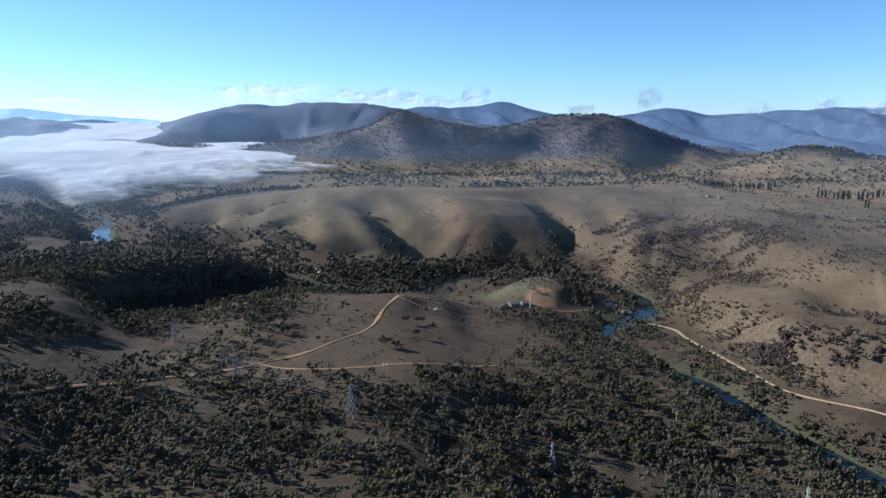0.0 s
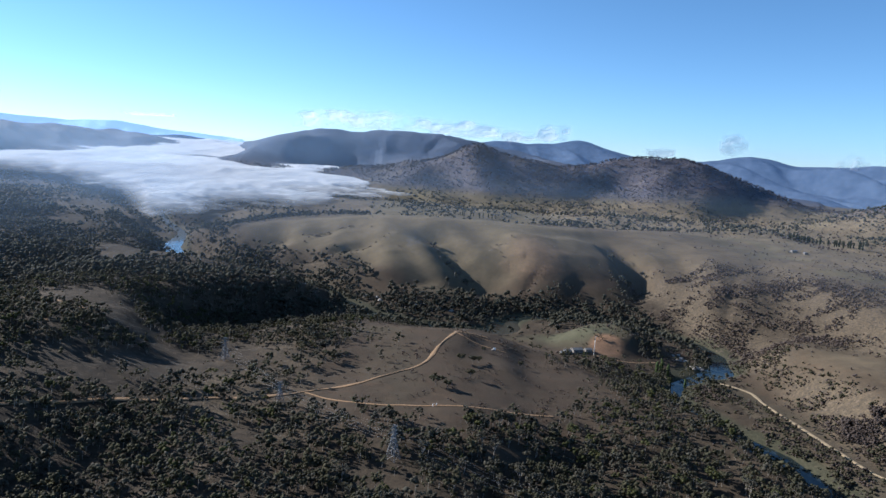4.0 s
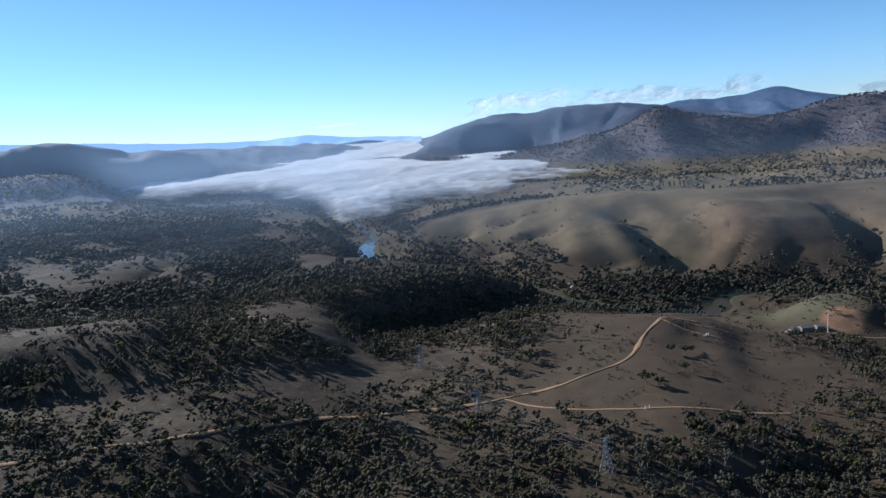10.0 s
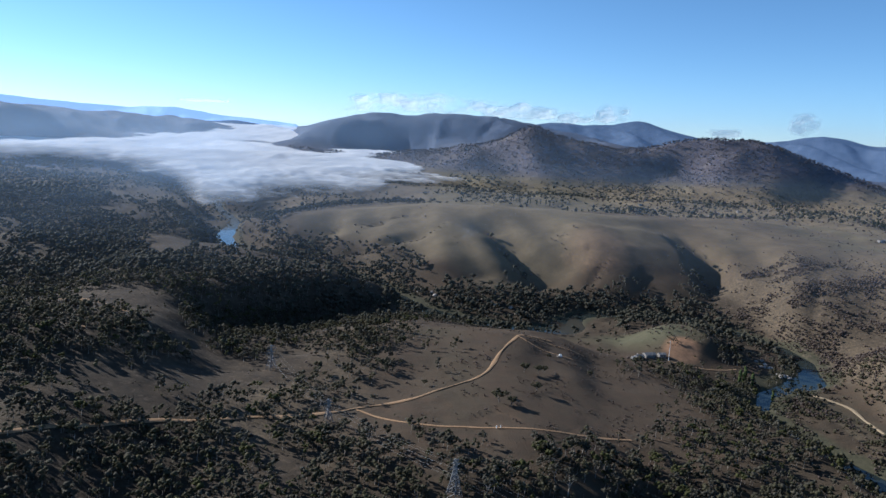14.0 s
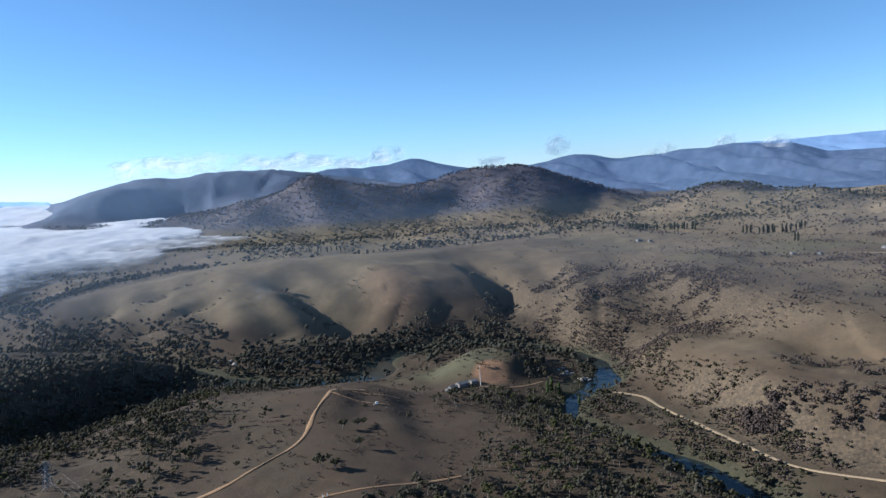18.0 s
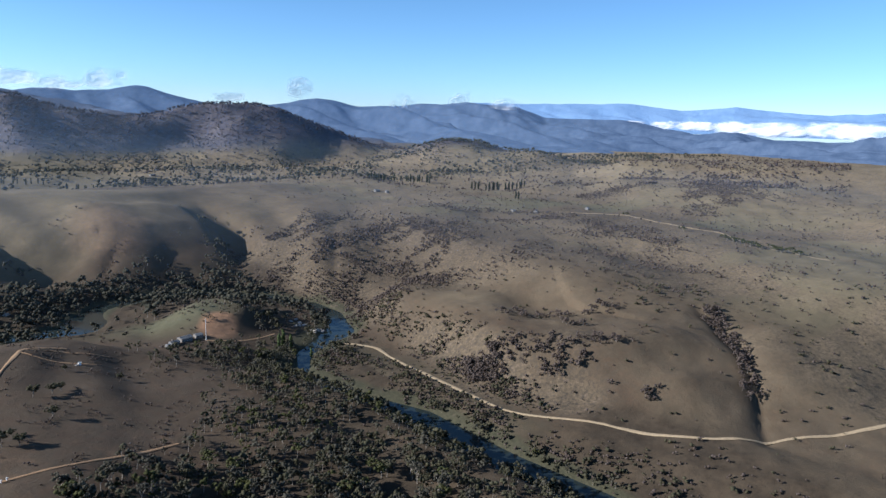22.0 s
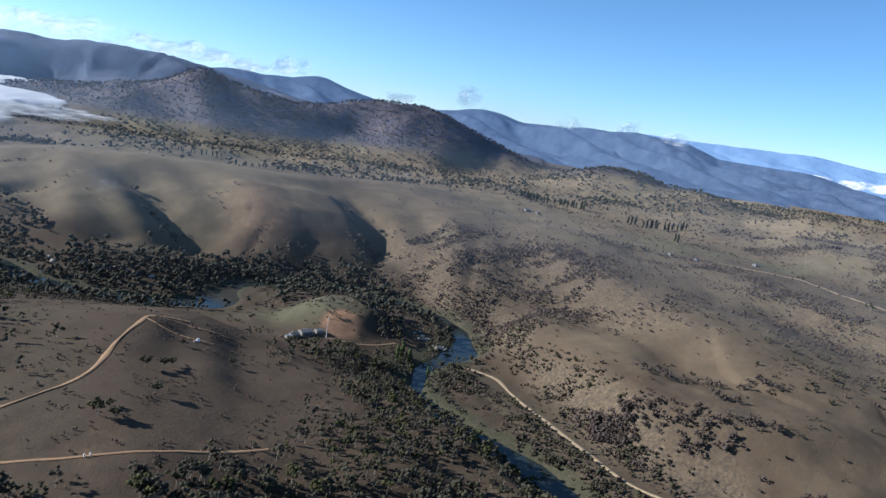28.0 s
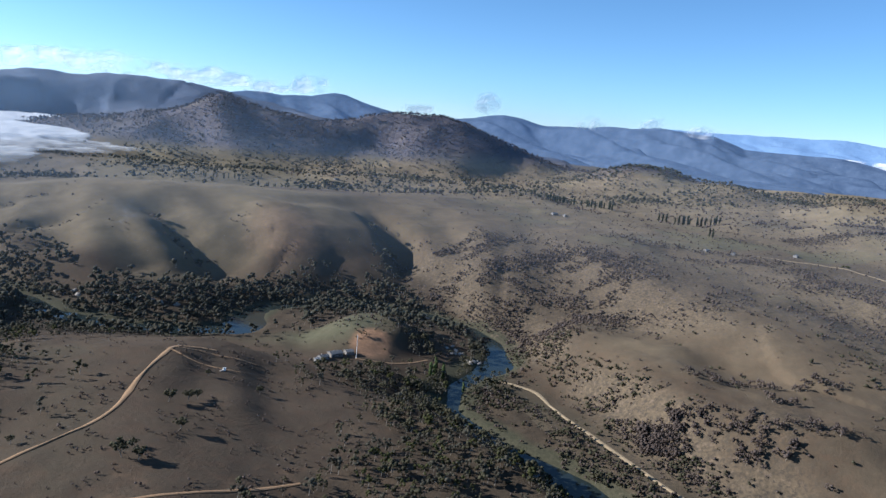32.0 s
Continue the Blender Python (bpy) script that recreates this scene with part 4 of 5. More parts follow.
def density(px, py):
    """Trees to the square metre, and how much of them is low scrub."""
    stream = line_distance(px, py, RIVER)
    n1, n2, n3 = fractal(px, py, 130, 4, 201), fractal(px, py, 46, 3, 207), fractal(px, py, 420, 3, 213)
    west = step(-px + 30 * n1, -20, 160)
    bare_hill = np.clip(1.9 * hill(px, py, 95, 650, 115, 165, 8), 0, 1) * step(py + 30 * n2, 455, 505)
    edge = np.interp(py, [300, 430, 497, 566, 627, 700], [-600, 40, 106, 158, 212, 250])
    riverside = np.interp(py, [0, 340, 430, 535, 600, 684, 738, 770], [390, 386, 370, 363, 335, 324, 352, 397])
    d = 0.024 * step(px + 26 * n2 - edge, -14, 14) * step(riverside - px + 8 * n2, 22, 32) * (1 - step(py, 720, 790)) * step(n2 + 0.45, -0.15, 0.2)
    d = np.maximum(d, 0.023 * step(-py + 40 * n2, -505, -455) * step(-px, -60, 20) * step(n2 + 0.5 * n1 + 0.42, -0.1, 0.3))
    d = np.maximum(d, 0.025 * west * step(n1 + 0.6 * n2 + 0.25, -0.12, 0.2))
    side = np.where((py < 690) & (px > riverside), 0.1, 1.0) * np.where(py < 720, step(stream, 24, 32), 1.0)
    d = np.maximum(d, 0.022 * side * (1 - step(stream + 45 * n2, 20, 56)) * step(n2 + 0.4, -0.1, 0.25))
    d = np.maximum(d, 0.023 * step(py, 880, 960) * (1 - step(py + 40 * n2, 1100, 1150)) * step(px, -330, -200) * step(-px, -460, -410) * step(n2 + 0.6 * n1 + 0.2, -0.1, 0.2))
    d = np.maximum(d, 0.017 * np.clip(1.5 * hill(px, py, -150, 965, 120, 62, -38), 0, 1))
    d = np.maximum(d, 0.016 * hill(px, py, 80, 935, 60, 24))
    d = np.maximum(d, 0.02 * np.clip(1.3 * hill(px, py, -80, 860, 46, 100), 0, 1))
    d = np.maximum(d, 0.026 * np.clip(1.4 * hill(px, py, 262, 732, 78, 32, -8), 0, 1))
    d = d * (1 - bare_hill * 0.985)
    d = np.maximum(d, 0.026 * np.clip(1.5 * hill(px, py, -78, 728, 42, 66), 0, 1))
    d = np.maximum(d, 0.014 * np.clip(1.3 * hill(px, py, -60, 630, 24, 44), 0, 1))
    d = np.maximum(d, 0.018 * np.clip(1.4 * hill(px, py, 348, 858, 34, 58), 0, 1))
    clear = np.clip(sum(hill(px, py, *q) for q in ((20, 350, 22, 16), (-20, 292, 48, 16), (245, 402, 18, 14), (265, 300, 22, 14), (-235, 470, 42, 18), (-195, 512, 40, 20), (-250, 381, 46, 14), (-400, 412, 70, 14),
                                                     (-140, 775, 42, 28), (-155, 694, 32, 16), (-351, 700, 62, 40), (-411, 537, 70, 16), (-900, 1080, 120, 22), (-483, 1264, 60, 40), (-370, 1062, 60, 22), (-20, 545, 60, 34),
                                                     (-175, 540, 50, 14), (300, 905, 46, 56), (190, 925, 44, 24), (186, 960, 46, 40), (200, 1000, 30, 50), (-30, 1075, 30, 16), (-235, 1105, 110, 44), (-340, 1195, 95, 60), (235, 800, 34, 16), (300, 812, 26, 24))), 0, 1)
    d = d * (1 - 0.95 * clear)
    smooth = np.clip(1.9 * hill(px, py, 10, 1380, 460, 205), 0, 1) * step(stream + 30 * n2, 60, 120)
    east = step(px + 20 * n2, 425, 500)
    east = np.maximum(east, step(px, np.interp(py, [300, 700, 800], [392, 392, 420]), np.interp(py, [300, 700, 800], [398, 400, 440])))
    d = d * (1 - east) * (1 - smooth)
    shady = np.clip(hill(px, py, 428, 1185, 22, 80) + hill(px, py, 380, 1140, 40, 40) + 0.7 * hill(px, py, 118, 1215, 16, 60, 20), 0, 1)
    d = np.maximum(d, 0.008 * shady * step(n2 + 0.1, -0.1, 0.15))
    flats = np.clip(sum(hill(px, py, *q) for q in ((392, 600, 18, 90), (370, 605, 22, 60), (385, 500, 16, 60), (378, 665, 16, 50), (402, 480, 14, 60), (390, 425, 18, 80), (372, 560, 16, 60), (415, 400, 14, 60))), 0, 1) * step(px - riverside, 14, 22)
    d = d * np.where((py > 1380) & (py < 2050), step(stream, 42, 70), 1.0)
    d = np.maximum(d, 0.016 * step(px - riverside, 9, 12) * step(riverside - px, -26, -20) * (py < 700) * (py > 330) * step(n2 + 0.15, -0.1, 0.2))
    # scrub east of the river, in clumps
    scree = np.clip(sum(hill(px, py, *q) for q in ((490, 1050, 60, 60), (560, 1010, 75, 85), (592, 880, 45, 95), (495, 890, 36, 80), (482, 775, 26, 60), (450, 1120, 30, 60), (540, 1110, 80, 70), (630, 960, 70, 110), (462, 640, 20, 75), (444, 540, 16, 60))) * 1.2, 0, 1)
    n4 = fractal(px, py, 24, 3, 219)
    groves = np.clip(sum(hill(px, py, *q) for q in GROVES), 0, 1)
    bare = np.clip(1.4 * hill(px, py, 520, 690, 45, 75), 0, 1)
    bushes = np.maximum(0.15 * scree * step(n2 + 0.5 * n1 + 0.5, -0.1, 0.4) * step(n4 + 0.12, -0.1, 0.22), 0.045 * step(groves, 0.25, 0.6) * step(n2 + 0.4, -0.1, 0.2))
    dots = np.clip(sum(hill(px, py, *q) for q in ((800, 640, 70, 150, 12), (640, 760, 60, 90), (700, 900, 60, 140), (720, 540, 70, 60), (860, 560, 60, 90))), 0, 1)
    bushes = np.maximum(bushes, 0.026 * dots * step(n2 + 0.7 * n1 + 0.12, -0.1, 0.35))
    band = np.clip(sum(hill(px, py, *q) for q in ((900, 1040, 45, 110, 35), (955, 890, 36, 120, 5), (1330, 860, 120, 70), (1260, 1130, 150, 40, -20), (1480, 950, 160, 60), (900, 720, 40, 110))), 0, 1)
    bushes = np.maximum(bushes, 0.085 * band * step(n2 + 0.6 * n1 + 0.2, -0.1, 0.3))
    upland = step(px, 600, 720) * (1 - step(py, 1300, 1500))
    bushes = np.maximum(bushes, 0.012 * upland * step(n2 + 0.5 * n3 - 0.05, 0.0, 0.4) * (1 - 0.8 * hill(px, py, 1080, 900, 90, 420)) + 0.002 * upland)
    bushes = np.maximum(bushes, 0.02 * (1 - step(stream + 40 * n2, 50, 125)) * step(n2 + 0.3, -0.1, 0.3) + 0.0012)
    bushes = bushes * (1 - 0.94 * bare)
    bushes = bushes * east * (1 - smooth)
    strip = step(px - riverside, 12, 18) * step(riverside - px, -66, -48) * (py < 720) * (py > 300)
    bushes = np.maximum(bushes, 0.085 * np.maximum(flats, 0.8 * strip) * step(n2 + n4 + 0.2, -0.1, 0.3))
    bushes = np.maximum(bushes, 0.02 * np.clip(hill(px, py, 290, 885, 60, 60), 0, 1) * step(n4, -0.1, 0.2))
    bushes = np.maximum(bushes, 0.02 * bare_hill * step(n4 + 0.6 * n2 - 0.02, -0.1, 0.25) + 0.001 * (1 - east) * (1 - smooth) * (py < 1100))
    bushes = np.maximum(bushes, 0.0009 * smooth * step(n2 - 0.1, -0.1, 0.2))
    creek = np.min([line_distance(px, py, [q[:2] for q in line]) for line, wide in GULLIES[:5]], axis=0)
    bushes = np.maximum(bushes, 0.03 * (1 - step(creek, 3, 9)) * step(n2 + 0.25, -0.1, 0.3))
    bushes = np.maximum(bushes, 0.012 * smooth * step(-creek, -30, -8) * step(n2 + 0.05, -0.1, 0.3) * (py < 1290))
    # plain beyond the hills, and the mountains
    plain = step(py, 1650, 1850) * step(px, -700, -500)
    level = np.zeros(px.shape)
    level[py > 2370] = land(px[py > 2370], py[py > 2370])
    high = step(py, 2380, 2600) * step(level, 78, 130)
    knoll = np.clip(1.5 * hill(px, py, 1690, 2150, 210, 110, -35) + 0.8 * hill(px, py, 1500, 2190, 120, 70), 0, 1) * step(n1 + 0.5 * n2 + 0.3, -0.1, 0.3)
    d = np.where(py > 1700, np.maximum(0.0034 * plain * step(n1 + 0.5 * n3 + 0.05, -0.15, 0.25) + 0.0004, np.maximum(0.009 * high * step(n1 + 0.3, -0.2, 0.2), 0.008 * knoll)), d)
    d = np.where((py > 1250) & (px < -250), np.maximum(d, (0.0026 + 0.004 * step(-px, 700, 1100)) * step(n1 + 0.5 * n3 + 0.12, -0.1, 0.15) * (1 - smooth)), d)
    return d, bushes


def scatter(r0, r1, t0, t1, tries):
    r = np.sqrt(r0 ** 2 + (r1 ** 2 - r0 ** 2) * RNG.rand(tries))
    t = np.radians(t0 + (t1 - t0) * RNG.rand(tries))
    px, py = EYE[0] + r * np.sin(t), EYE[1] + r * np.cos(t)
    area = 0.5 * math.radians(t1 - t0) * (r1 ** 2 - r0 ** 2) / tries
    d, b = density(px, py)
    pick = RNG.rand(tries)
    keep = (pick < d * area) | (pick > 1 - b * area)
    px, py, d, b, pick = px[keep], py[keep], d[keep], b[keep], pick[keep]
    dry = land(px, py) > 0.3
    road_free = line_distance(px, py, [(399, 737), (421, 700), (411, 632), (415, 548), (420, 478), (452, 420), (480, 366), (556, 309)]) > 4
    road_free &= line_distance(px, py, [(86, 752), (62, 690), (43, 626), (-20, 552), (-91, 505), (-214, 463), (-310, 390)]) > 5
    free = np.min([np.hypot(px - q[0], py - q[1]) for q in ((13, 397), (139, 328), (-77, 495), (-145, 605), (46, 501))], axis=0) > 7
    road_free &= free
    tree = (pick < d * area) & dry & road_free
    bush = (pick > 1 - b * area) & dry & road_free & ~tree
    return np.stack([px, py], -1)[tree], np.stack([px, py], -1)[bush]


def grove(name, spots, tall, spread, tufts, each, leaf, label, category, trunk=True, low=0.42, size=0.07):
    """Many trees too many to count, as one mesh of leaf sprays and one of trunks."""
    m = len(spots)
    if not m:
        return
    z = land(spots[:, 0], spots[:, 1])
    h = tall * (0.45 + 0.85 * RNG.rand(m) ** 1.3)
    who = np.repeat(np.arange(m), tufts)
    k = len(who)
    a, q = RNG.rand(k) * 6.283, np.sqrt(RNG.rand(k))
    up = low + (0.92 - low) * RNG.rand(k)
    reach = spread * h[who] * q * (1.2 - 0.55 * up)
    c = np.stack([spots[who, 0] + reach * np.cos(a), spots[who, 1] + reach * np.sin(a), z[who] + h[who] * up], -1)
    root = new(name)
    tones = np.clip(0.1 + 0.5 * RNG.rand(m)[who] + 0.15 * RNG.rand(k), 0, 1)
    crown_mesh("foliage", c, h[who] * size * RNG.uniform(0.75, 1.25, k), each, h[who] * size * 0.5, leaf, root, tones, jitter=0.5, coarse=True)
    if trunk:
        s = np.stack([spots[:, 0], spots[:, 1], z - 0.5], -1)
        e = np.stack([spots[:, 0] + h * 0.06, spots[:, 1], z + h * 0.66], -1)
        part("trunks", rods(s, e, h * 0.024, h * 0.009, 4), BARK, root)
    for o in root.children:
        o["kind"] = "stuff"
    return tagged(root, label, category, kind="stuff")


trees_a, bush_a = scatter(215, 900, -66, 84, 330000)
trees_b, bush_b = scatter(900, 1750, -60, 78, 330000)
trees_c, bush_c = scatter(1750, 3300, -50, 66, 240000)
close = (np.hypot(trees_a[:, 0] - 130, trees_a[:, 1] - 330) < 160) & (trees_a[:, 1] > 255)
ranked = np.where(close)[0][:296]
mask = np.zeros(len(trees_a), bool)
mask[ranked] = True
stand = [gum_tree(11, 4.4, 26, LEAF, "olive-green gum tree with a pale forked trunk"), gum_tree(9, 4.2, 24, LEAF, "broad olive gum tree on the wooded slope"),
         gum_tree(12.5, 4.2, 24, LEAF_GREY, "tall grey-green gum tree with an open crown", bare=0.6), gum_tree(8, 3.4, 20, LEAF_GREY, "small grey gum tree with thin foliage", bare=0.5),
         gum_tree(10, 5.0, 30, LEAF_GREEN, "bright green spreading tree among the gums"), gum_tree(11, 3.6, 16, LEAF_GREY, "half-bare grey gum tree with pale limbs", bare=1.0)]
for i, (px, py) in enumerate(trees_a[ranked]):
    kind = stand[(0, 1, 2, 0, 3, 1, 5, 2, 4, 0, 2)[i % 11]]
    s = RNG.uniform(0.8, 1.2)
    m = pose(px, py, float(land(px, py)), 0, 0, RNG.uniform(0, 360)) @ Matrix.Scale(s, 4)
    if i < 6:
        stand[i].matrix_basis = m
    else:
        copy_thing(kind, m)
rest = trees_a[~mask]
tone = RNG.rand(len(rest)) + 0.5 * fractal(rest[:, 0], rest[:, 1], 80, 3, 301)
grove("woodland", rest[tone < 0.5], 9.5, 0.44, 7, 5, LEAF, "olive gum woodland on the slopes", "trees", size=0.135)
grove("woodland", rest[(tone >= 0.5) & (tone < 0.92)], 9.5, 0.44, 7, 5, LEAF_GREY, "grey-green gum woodland with pale trunks", "trees", size=0.135)
grove("woodland", rest[tone >= 0.92], 9, 0.42, 7, 5, LEAF_GREEN, "fresh green trees among the gum woodland", "trees", size=0.135)
tone = RNG.rand(len(trees_b))
grove("woodland", trees_b[tone < 0.6], 10, 0.42, 3, 2, VALLEY_LEAF, "dark gum forest in the valley", "trees", size=0.25)
grove("woodland", trees_b[tone >= 0.6], 9.5, 0.42, 3, 2, LEAF_GREY, "grey-green gum forest across the valley", "trees", size=0.25)
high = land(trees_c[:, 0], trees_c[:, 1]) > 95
grove("mountain_forest", trees_c[high & (trees_c[:, 1] > 2300)], 9, 0.5, 1, 1, FAR_LEAF, "forest covering the mountain sides, leaf colour greyed for haze", "forest", trunk=False, low=0.3, size=0.34)
grove("paddock_trees", trees_c[~(high & (trees_c[:, 1] > 2300))], 9, 0.4, 1, 2, VALLEY_LEAF, "scattered dark trees across the farmed plain", "trees", trunk=False, low=0.3, size=0.45)
grove_a = in_groves(bush_a)
tone = RNG.rand(len(bush_a))
grove("grove", bush_a[grove_a], 6.0, 0.55, 8, 3, SHRUB, "grey-brown scrub trees in groves on the slope", "trees", trunk=True, low=0.3, size=0.18)
tussock = hill(bush_a[:, 0], bush_a[:, 1], 95, 650, 125, 175, 8) > 0.2
grove("tussocks", bush_a[tussock], 1.5, 0.8, 2, 2, SHRUB, "small dry tussocks scattered over the grassy hill", "tussocks", trunk=False, low=0.15, size=0.5)
bush_a, grove_a, tone = bush_a[~tussock], grove_a[~tussock], tone[~tussock]
grove("scrub", bush_a[~grove_a & (tone < 0.6)], 2.6, 0.8, 2, 2, SHRUB, "low brown scrub on the dry slope", "shrubs", trunk=False, low=0.15, size=0.42)
grove("scrub", bush_a[~grove_a & (tone >= 0.6)], 3.2, 0.65, 2, 2, LEAF, "low olive scrub on the dry slope", "shrubs", trunk=False, low=0.15, size=0.42)
grove("scrub", bush_b, 3.2, 0.8, 1, 2, SHRUB, "brown scrub dotted over the upland", "shrubs", trunk=False, low=0.2, size=0.46)
grove("scrub", bush_c, 4.5, 0.7, 1, 1, SHRUB, "far brown scrub on the rise", "shrubs", trunk=False, low=0.2, size=0.65)

# ---- farm buildings, power line, poplars, rocks ----
STEEL = plain_material("galvanised_steel", (0.3, 0.29, 0.28), (0.2, 0.195, 0.19), 0.8, 0.7, 0.0)
IRON_PALE = plain_material("pale_iron_roof", (0.17, 0.17, 0.168), (0.11, 0.11, 0.11), 1.5, 0.6)
IRON_WHITE = plain_material("white_iron_roof", (0.36, 0.35, 0.33), (0.26, 0.25, 0.24), 1.5, 0.7)
BOARD = plain_material("weathered_board", (0.22, 0.2, 0.18), (0.15, 0.135, 0.12), 0.7)
LIME = plain_material("limewashed_board", (0.22, 0.21, 0.2), (0.16, 0.15, 0.14), 0.8)
PANE = plain_material("dark_window_pane", (0.03, 0.035, 0.045), (0.02, 0.025, 0.03), 0.5, 0.1)
STONE = plain_material("pale_river_stone", (0.4, 0.36, 0.31), (0.25, 0.22, 0.19), 0.9, 0.95, 0.0, 0.15)
WHITE = plain_material("white_paint", (0.8, 0.8, 0.78), (0.66, 0.66, 0.63), 0.4)


def box(bm, x0, x1, y0, y1, z0, z1, bevel=0.03):
    made = bmesh.ops.create_cube(bm, size=1, matrix=Matrix.Translation(((x0 + x1) / 2, (y0 + y1) / 2, (z0 + z1) / 2)) @ Matrix.Diagonal((x1 - x0, y1 - y0, z1 - z0, 1)))
    edges = list({e for v in made["verts"] for e in v.link_edges})
    bmesh.ops.bevel(bm, geom=edges, offset=bevel, segments=1, affect="EDGES")
    return bm


def farm_building(name, x, y, turn, long, deep, eaves, ridge, roof, wall, label, category, windows=3, chimney=False):
    """Four walls, two roof slopes with overhang, a door, windows and if wanted a chimney."""
    root = new(name)
    l, d = long / 2, deep / 2
    for side in (-1, 1):
        part("wall", box(bmesh.new(), -l, l, side * d - 0.1, side * d + 0.1, -1.0, eaves), wall, root)
        bm = bmesh.new()
        v = [bm.verts.new(p) for p in ((side * l - 0.1, -d, -1), (side * l - 0.1, d, -1), (side * l - 0.1, d, eaves), (side * l - 0.1, 0, ridge - 0.12), (side * l - 0.1, -d, eaves))]
        f = bm.faces.new(v)
        ext = bmesh.ops.extrude_face_region(bm, geom=[f])
        bmesh.ops.translate(bm, verts=[e for e in ext["geom"] if isinstance(e, bmesh.types.BMVert)], vec=(0.2, 0, 0))
        bmesh.ops.recalc_face_normals(bm, faces=bm.faces)
        part("gable_wall", bm, wall, root)
        slope = math.atan2(ridge - eaves, d)
        bm = box(bmesh.new(), -l - 0.5, l + 0.5, -(d + 0.6) / math.cos(slope) / 2, (d + 0.6) / math.cos(slope) / 2, -0.06, 0.06)
        for k in range(int(long / 0.9)):
            box(bm, -l + 0.9 * k, -l + 0.9 * k + 0.12, -(d + 0.6) / math.cos(slope) / 2, (d + 0.6) / math.cos(slope) / 2, 0.05, 0.11, 0.01)
        bmesh.ops.transform(bm, matrix=Matrix.Translation((0, side * (d + 0.6) / 2, ridge - math.tan(slope) * (d + 0.6) / 2 + 0.06)) @ Matrix.Rotation(-side * slope, 4, "X"), verts=bm.verts)
        part("roof_slope", bm, roof, root)
    for k in range(windows):
        wx = -l + (k + 0.8) * long / (windows + 0.6)
        w = part("window", box(bmesh.new(), wx - 0.7, wx + 0.7, -d - 0.16, -d - 0.06, 0.9, 2.1), WHITE, root)
        part("pane", box(bmesh.new(), wx - 0.6, wx + 0.6, -d - 0.19, -d - 0.15, 1.0, 2.0, 0.01), PANE, w)
    part("door", box(bmesh.new(), l - 2.2, l - 1.2, -d - 0.17, -d - 0.08, -0.2, 2.05), BOARD, root)
    if chimney:
        part("chimney", box(bmesh.new(), -l * 0.4 - 0.4, -l * 0.4 + 0.4, 0.2, 1.0, eaves, ridge + 1.1), STONE, root)
    base = min(float(land(x + u * math.cos(radians(turn)), y + u * math.sin(radians(turn)))) for u in (-l, 0, l))
    root.matrix_basis = pose(x, y, base + 0.6, 0, 0, turn)
    return tagged(root, label, category)


farm_building("shearing_shed", 243, 800, 16, 13, 9, 3.6, 5.2, IRON_PALE, BOARD, "long grey shed with a pale iron roof", "shed", 5)
farm_building("farmhouse", 229, 791, 16, 9, 7, 2.8, 4.2, IRON_PALE, LIME, "white farmhouse with a pale iron roof and chimney", "house", 4, True)
farm_building("small_shed", 221, 785, 20, 4.5, 4, 2.4, 3.2, IRON_WHITE, LIME, "small white shed beside the farmhouse", "shed", 1)
farm_building("open_shed", 259, 806, 12, 8, 7, 3.2, 4.4, IRON_PALE, BOARD, "low shed with a flat pale roof beside the mast", "shed", 2)
for k, (px, py, turn, long) in enumerate(((888, 1448, 10, 16), (905, 1430, 80, 11), (984, 1028, 30, 12), (955, 1060, 0, 9), (838, 2040, 15, 18), (700, 2150, 0, 14), (620, 2230, 40, 14), (560, 2060, 20, 12), (1010, 2180, 0, 15), (760, 1990, 60, 12), (1109, 1010, 20, 9))):
    farm_building("farmhouse" if k % 2 == 0 else "barn", px, py, turn, 0.8 * long, 7, 2.8, 4.4, IRON_PALE, LIME if k % 2 == 0 else BOARD,
                  "white farmhouse with an iron roof on the plain" if k % 2 == 0 else "grey barn with an iron roof in the paddocks", "house" if k % 2 == 0 else "barn", 2)
farm_building("hut", -113, 314, 20, 6, 4, 2.3, 3.2, IRON_PALE, BOARD, "small weathered hut among gum trees", "hut", 1)

mast = new("mast")
part("pole", rods([(0, 0, -1), (0, 0, 8), (0, 0, 16)], [(0, 0, 8), (0, 0, 16), (0, 0, 24)], np.array([0.42, 0.36, 0.3]), np.array([0.36, 0.3, 0.2]), 8), WHITE, mast)
part("footing", box(bmesh.new(), -0.9, 0.9, -0.9, 0.9, -0.8, 0.3, 0.06), STONE, mast, "concrete footing")
for k in range(3):
    part("aerial", box(bmesh.new(), -0.9, 0.9, -0.12, 0.12, 21 + k, 21.25 + k), STEEL, mast, "short steel cross aerial")
mast.matrix_basis = pose(264, 795, float(land(264, 795)))
tagged(mast, "tall white radio mast beside the farm sheds", "mast")


